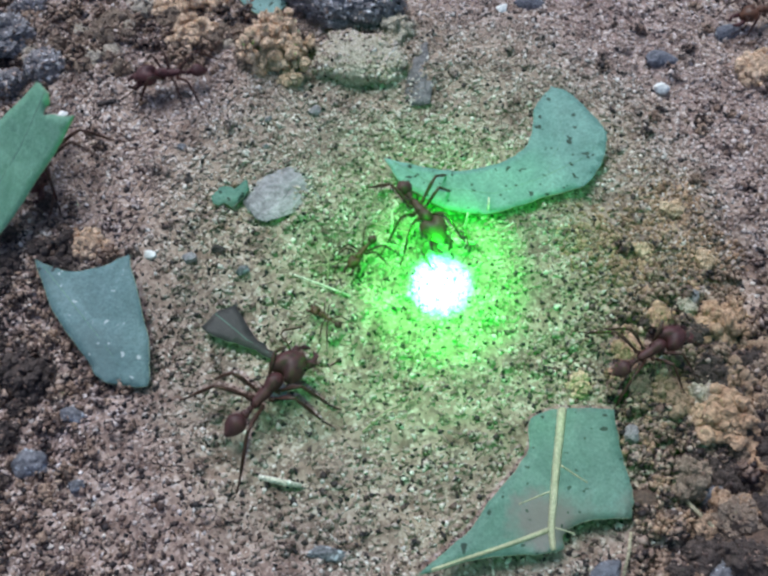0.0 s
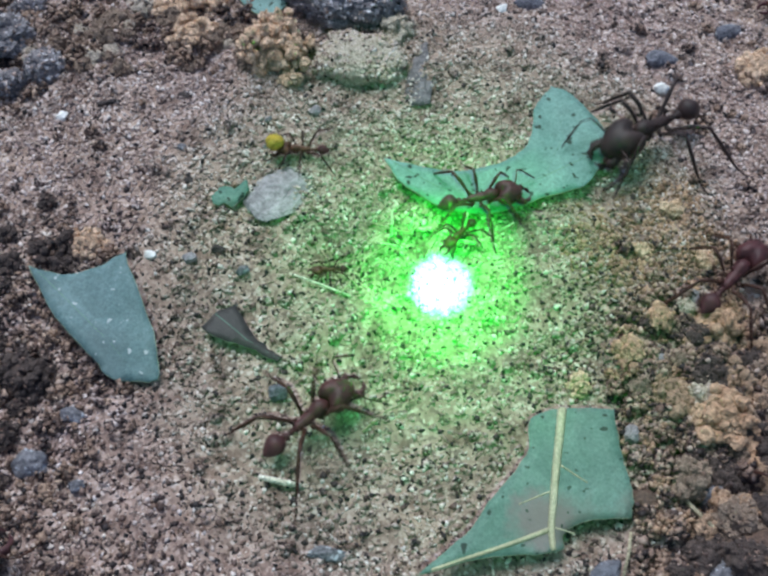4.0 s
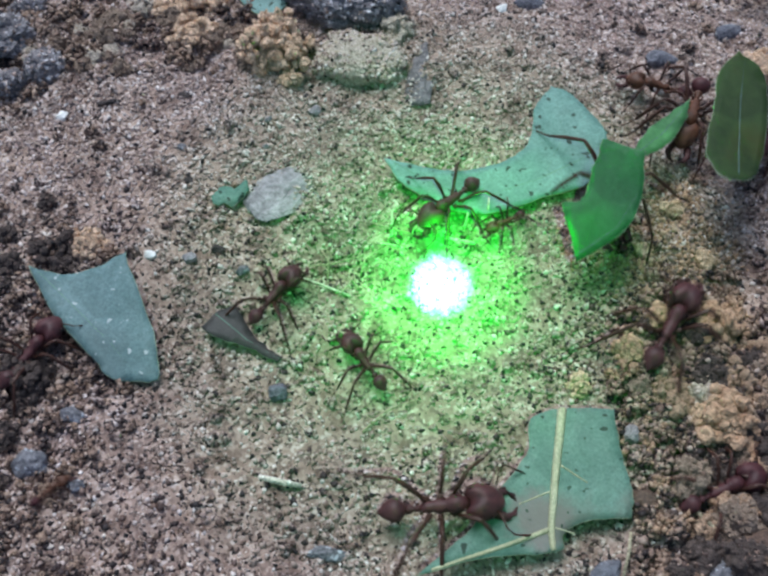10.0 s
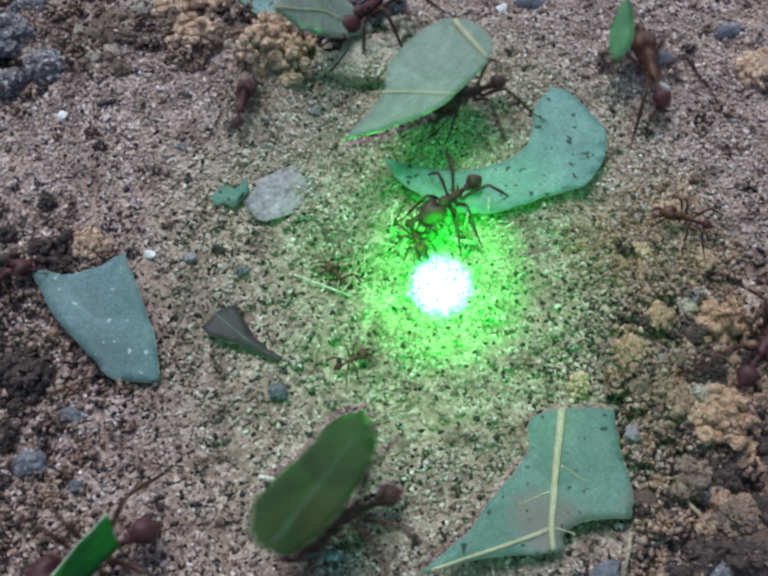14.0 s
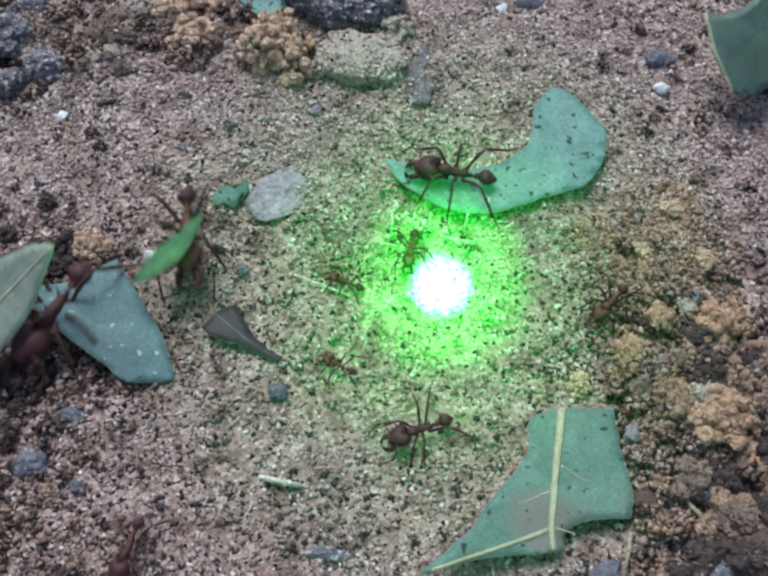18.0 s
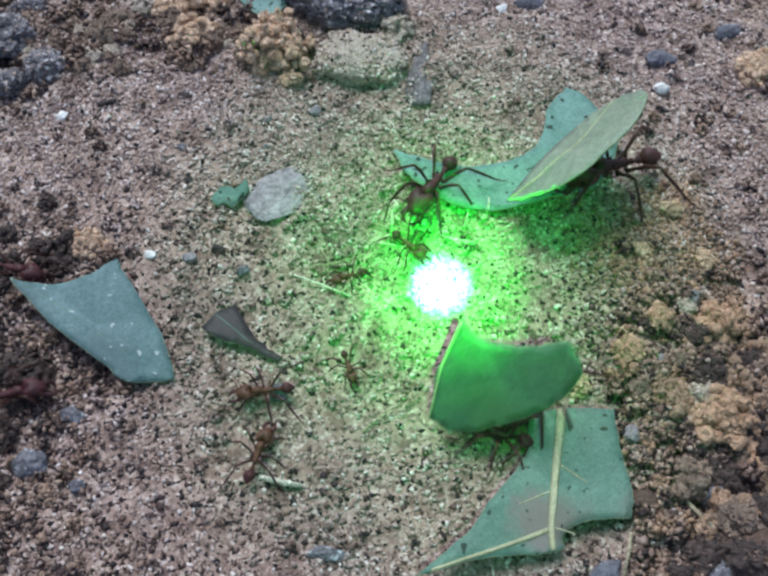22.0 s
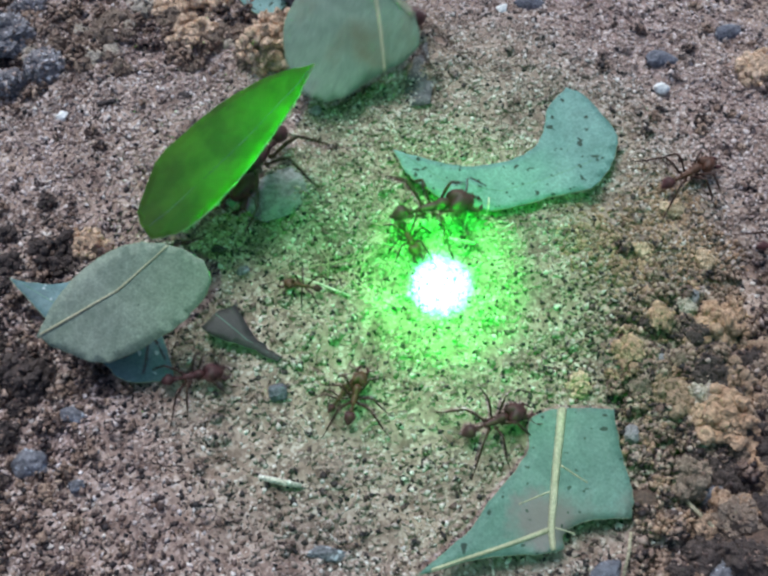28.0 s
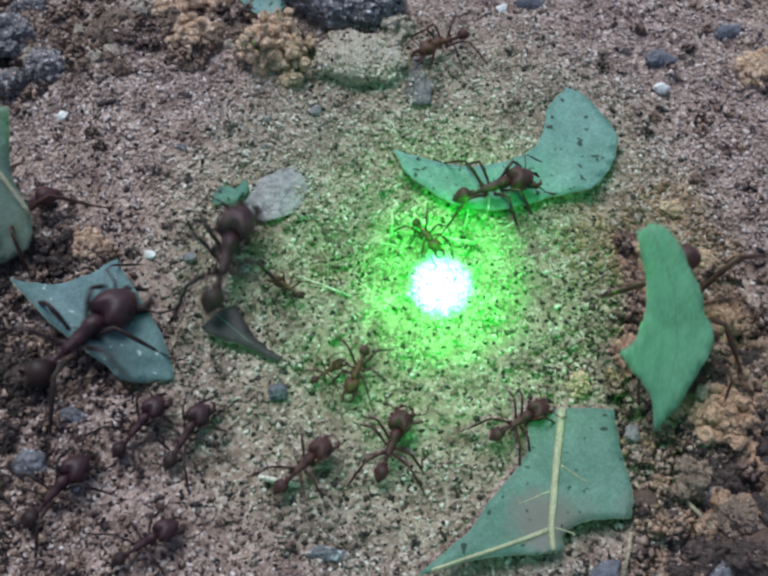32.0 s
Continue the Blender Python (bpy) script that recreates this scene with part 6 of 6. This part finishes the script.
    march(leaf_veined_bearer, (
        (0, 91.59, 55.31, -150.5), (11, 60.4, 35.74, -155.3), (12.5, 37.85, 26.8, -162.9), (13, 27.28, 26.63, -165.6),
        (13.5, 15.41, 23.28, -160.7), (14, 8.72, 20.95, -150.7), (14.5, 2.73, 17.59, -141.4), (15.5, -12.78, 5.05, -128.8),
        (16.5, -25.39, -11.23, -115.7), (17, -24.88, -20.08, -115.3), (17.5, -28.88, -27.51, -122.9),
        (18.2, -34.62, -33.37, -134.5), (19.4, -41.53, -39.86, -137.3), (20.6, -47.91, -45.75, -137.3),
        (32, -47.91, -45.75, -137.3),))
    carry(leaf_scalloped, (
        (0, 89.7, 70.6, 6.5, 29.6, -5, 8.7), (16, 49.5, 38.1, 6.5, 29.6, -5, 8.7), (18, 36.7, 25.2, 6.5, 29.8, -4, 6.9),
        (18.5, 33.3, 18.7, 6.5, 29.9, 2.5, -4.3), (19, 29.9, 11.1, 6.5, 29.6, 5, -8.7), (19.5, 21.9, 0.3, 6.5, 30, -0, 0),
        (20, 21.8, -6.7, 6.5, 36.1, 15, 0.9), (20.5, 20, -9.4, 6.5, 29.9, 2.5, -4.3), (21, 16.7, -5.4, 6.5, 26, 4, -36),
        (21.5, 14.9, -7.3, 6.5, 42, 8, -30), (22, 9.2, -12.1, 6.5, 49, 6, -30),
        (22.5, 6.8, -16.9, 6.5, 29.5, 6, -10.4), (23, -0.8, -21.3, 6.5, -8, 25, -24),
        (23.5, -11.3, -23.8, 6.5, 38.5, 10.1, -7.6), (24, -24.7, -26.7, 6.5, 28.5, 9.8, -17.5),
        (24.6, -33, -31.5, 6.5, 28.5, 9.8, -17.5), (25.8, -41.2, -36.2, 6.5, 28.5, 9.8, -17.5),
        (32, -41.2, -36.2, 6.5, 28.5, 9.8, -17.5),))
    march(leaf_scalloped_bearer, (
        (0, 98.27, 74.05, -141), (16, 55.59, 40.87, -137.3), (18, 40.53, 27.59, -127.6), (18.5, 37.48, 21.7, -122.1),
        (19, 33.5, 13.96, -116.7), (19.5, 24.61, 2.67, -112.1), (20, 25.81, -5.5, -130.8), (20.5, 24.35, -10.25, -169.1),
        (21, 21.34, -6.6, -179.9), (21.5, 19.34, -7.08, -155.3), (22, 12.95, -10.88, -135.7), (22.5, 9.96, -16.6, -142.6),
        (23, 2.46, -22.03, -155), (23.5, -8.76, -24.71, -163), (24, -22.91, -27.56, -160), (24.6, -31.8, -32.26, -154.1),
        (25.8, -40.64, -37.09, -150.5), (27, -48.81, -41.71, -150.5), (32, -48.81, -41.71, -150.5),))
    carry(leaf_willow, (
        (0, 89.7, 70.6, 6.5, -21.7, -26.1, -11.7), (18.5, 56.2, 44.2, 6.5, -21.7, -26.1, -11.7),
        (20.5, 30.4, 27.3, 6.5, -21.7, -26.1, -11.7), (21, 23.3, 20.9, 6.5, -28.3, -20.1, 10.6),
        (21.5, 19.7, 15.4, 6.5, -32, -43.3, 13.1), (22, 17.6, 10.8, 6.5, -28, -40, 8),
        (22.5, 16.8, 13.6, 6.5, -26.6, -41, 11.3), (23, 11.1, 18.6, 6.5, -52, -10, 15),
        (23.5, 0.5, 18.4, 6.5, -30.6, -20, -25.4), (24, -12.7, 16.1, 6.5, 0, -29, -33),
        (24.5, -23.9, 10.1, 6.5, -23.1, -30, -6.3), (25, -35.7, 9, 6.5, -39.7, -35, -5.1),
        (25.5, -32.2, 7, 6.5, -21.7, -26.1, -11.7), (26.5, -30.8, 4.9, 6.5, -21, -31, -3.4),
        (27.5, -27.7, 3, 6.5, -28, 0, 40), (28, -21.6, -5.1, 6.5, 34, -2, -2), (28.5, -27.2, -1.6, 6.5, -13, 3.8, 40),
        (29, -31.1, -8.2, 6.5, -16.7, -36.4, 9.7), (29.6, -35.3, -13.2, 6.5, -17, -37.4, 11.6),
        (30.8, -42.4, -21.5, 6.5, -17, -37.4, 11.6), (32, -42.4, -21.5, 6.5, -17, -37.4, 11.6),))
    march(leaf_willow_bearer, (
        (0, 98.45, 75.73, -143.3), (18.5, 62.78, 48.1, -143.8), (20.5, 35.24, 30.62, -140.2), (21, 28.43, 24.73, -133),
        (21.5, 23.52, 18.57, -134.4), (22, 21.88, 11.94, -161.9), (22.5, 20.9, 12.98, -192.1), (23, 15.29, 17.54, -201.3),
        (23.5, 4.16, 18.73, -177.1), (24, -9.13, 17.13, -166.2), (24.5, -21.7, 11.13, -161.7), (25, -35.28, 11.92, -122.8),
        (25.5, -35.5, 10.84, -64.4), (26.5, -35.09, 7.48, -42.7), (27.5, -30.97, 6.14, -59), (28, -22.43, -1.7, -94.2),
        (28.5, -27, -0.27, -123.6), (29, -30.19, -6.77, -139.4), (29.6, -35.12, -11.66, -129.6), (30.8, -42.69, -20.45, -131.1),
        (32, -49.54, -28.33, -131.1),))
    carry(leaf_forked, (
        (0, 86.2, 61.1, 6.5, 16.1, 25.7, -56.3), (22.5, 48.1, 32.4, 6.5, 16.1, 25.7, -56.3),
        (24, 33.9, 25, 6.5, 22.2, 20.7, -40.9), (24.5, 28, 22.7, 6.5, 31.1, 15.4, 3.4), (25, 21.5, 23.7, 6.5, 32.5, 28.4, -4.8),
        (25.5, 20.7, 24.6, 6.5, 32.5, 28.4, -4.8), (26.5, 8.2, 29.6, 6.5, 30.5, 12.6, -1.9),
        (27.5, 0.8, 36.7, 6.5, 29.6, -5, 8.7), (28, -3.5, 27.6, 6.5, 29.5, -6, 10.4), (28.5, -6.5, 19.9, 6.5, 29.8, -4, 6.9),
        (29, -11.9, 19.9, 6.5, 29.8, -4, 6.9), (29.5, -17.9, 17.4, 6.5, 26.3, 6, 1.7), (30, -29, 12.4, 6.5, 30.3, 15, 0),
        (30.5, -32.5, 12.5, 6.5, 35.2, 29.8, 19.3), (31, -34.6, 9.4, 6.5, 32.5, 21.5, 13.1),
        (31.5, -35.5, 5.9, 6.5, 31.6, 17.2, 10.3), (32, -38, 5.6, 6.5, 31.6, 17.2, 10.3),))
    march(leaf_forked_bearer, (
        (0, 94.71, 62.92, -144.9), (22.5, 54.64, 33.23, -148.2), (24, 39.76, 24.88, -157.7), (24.5, 33.64, 21.47, -173.6),
        (25, 26.73, 21.36, -190.5), (25.5, 25.65, 21.57, -202.8), (26.5, 13.08, 26.98, -195), (27.5, 5.74, 36.29, -161.6),
        (28, 0.56, 28.7, -138.9), (28.5, -2.73, 20.78, -139.8), (29, -7.95, 19.81, -154.9), (29.5, -14.72, 17.5, -162),
        (30, -25.34, 11.84, -157.1), (30.5, -29.96, 12.88, -142.7), (31, -32.74, 10.41, -128.6), (31.5, -33.6, 6.65, -131.8),
        (32, -34.36, 5.95, -141),))
    carry(leaf_teardrop, (
        (0, 78.8, 43, 7.5, -7.5, -2.7, -19.8), (22.7, 47.3, 20.8, 7.5, -7.5, -2.7, -19.8),
        (24, 34.6, 17.5, 7.5, 68.2, 3.5, -39.6), (24.5, 25.6, 9.8, 7.5, 97.6, 2.9, -40.1),
        (25, 15.1, 12.1, 7.5, 81, -2.4, -42), (25.5, 10.2, 17.3, 7.5, 79.2, -2.9, -55.2),
        (26.5, -3.8, 15.4, 7.5, 40.6, 2, -36), (27.5, -17.5, 11.9, 7.5, -3.7, 11, -12.2),
        (28, -14.9, 9, 7.5, 5.3, -19.8, -11), (28.5, -16.8, 3.8, 7.5, 0.6, -19.6, 11.1), (29, -17.4, -3, 7.5, -2.3, 15.7, 5.6),
        (29.5, -22.7, -7.4, 7.5, -9, 23.7, 13), (30, -31.2, -6.0, 7.5, -6.6, 22, -3.7),
        (30.5, -34.5, -9.0, 7.5, -9.8, 5.6, -3.8), (31.2, -42, -15, 7.5, -8, -0.7, -5),
        (32, -47, -18, 7.5, -8, -0.7, -5),))
    march(leaf_teardrop_bearer, (
        (0, 88.1, 45.85, -148.1), (22.7, 54.4, 22.62, -150.3), (24, 40.92, 18.67, -155.9), (24.5, 31.13, 9.87, -173),
        (25, 20.68, 10.67, -186.1), (25.5, 15.87, 16.11, -188.6), (26.5, 0.49, 15.51, -170.1), (27.5, -13.86, 13.96, -135.5),
        (28, -11.78, 12.52, -116.2), (28.5, -15.89, 7.88, -106.5), (29, -16.08, -1.4, -129), (29.5, -20.75, -6.67, -148.8),
        (30, -29.0, -5.9, -158), (30.5, -32.2, -9.0, -154.2), (31.2, -41, -15, -148.2), (32, -46, -18, -148.2),))
    carry(leaf_crescent, (
        (0, 89.7, 70.6, 6.5, 26.6, 14.5, -26.6), (28.3, 57.2, 48.2, 6.5, 26.6, 14.5, -26.6),
        (30, 33.7, 21.1, 6.5, 27, 13.6, -24.7), (30.5, 28.6, 15.4, 6.5, 29.5, 6, -10.4), (31, 20.3, 6.8, 6.5, 43, 16.5, 3.5),
        (31.5, 24.7, -1, 6.5, 30, 1.5, -2.6), (32, 22.9, -7.8, 6.9, 33, 1, 4),))
    march(leaf_crescent_bearer, (
        (0, 100.94, 75.87, -142.5), (28.3, 66.09, 52.85, -138.5), (30, 40.42, 24.68, -135.4), (30.5, 34.27, 19.39, -123.5),
        (31, 24.19, 11.58, -106.1), (31.5, 28.3, 3.4, -100), (32, 26.2, -3.2, -100),))
    carry(leaf_curved, (
        (0, 10.7, 12.92, 1.1, 0, 0, 0), (21.3, 10.7, 12.92, 1.1, 0, 0, 0), (22, 11.52, 13.22, 1.1, 0, 0, -4),
        (32, 11.52, 13.22, 1.1, 0, 0, -4),))
    carry(leaf_cut, (
        (0, -25.53, -4, 1.6, 6, -4, -6), (0.5, -24.91, -4.32, 2.2, 30, -10, -4), (1, -25.32, -4, 1.6, 6, -4, 0),
        (14.5, -25.32, -4, 1.6, 6, -4, 0), (16.5, -25, -5, 2.1, 4, 8, 10), (17, -24.9, -4.9, 2.2, 3, 9.5, 12),
        (32, -24.9, -4.9, 2.2, 3, 9.5, 12),))
    walk(pellet, [(t, pose(x * MM, y * MM, 2.0 * MM, 0, 0, 0)) for t, x, y in (
        (0, 48.66, 42.93), (1.4, 32.35, 33.92), (2, 24.47, 29.34), (2.5, 13.95, 23.18), (3, 1.01, 17.31), (3.5, -7.46, 16.4), (5.5, -14.38, 2.43),
        (6, -19.23, -3.58), (6.5, -20.82, -6.04), (7, -23.52, -7.31), (7.5, -25.51, -11.34), (8, -28.78, -15.13), (8.7, -34.95, -19.21), (32, -34.95, -19.21))])


motions()
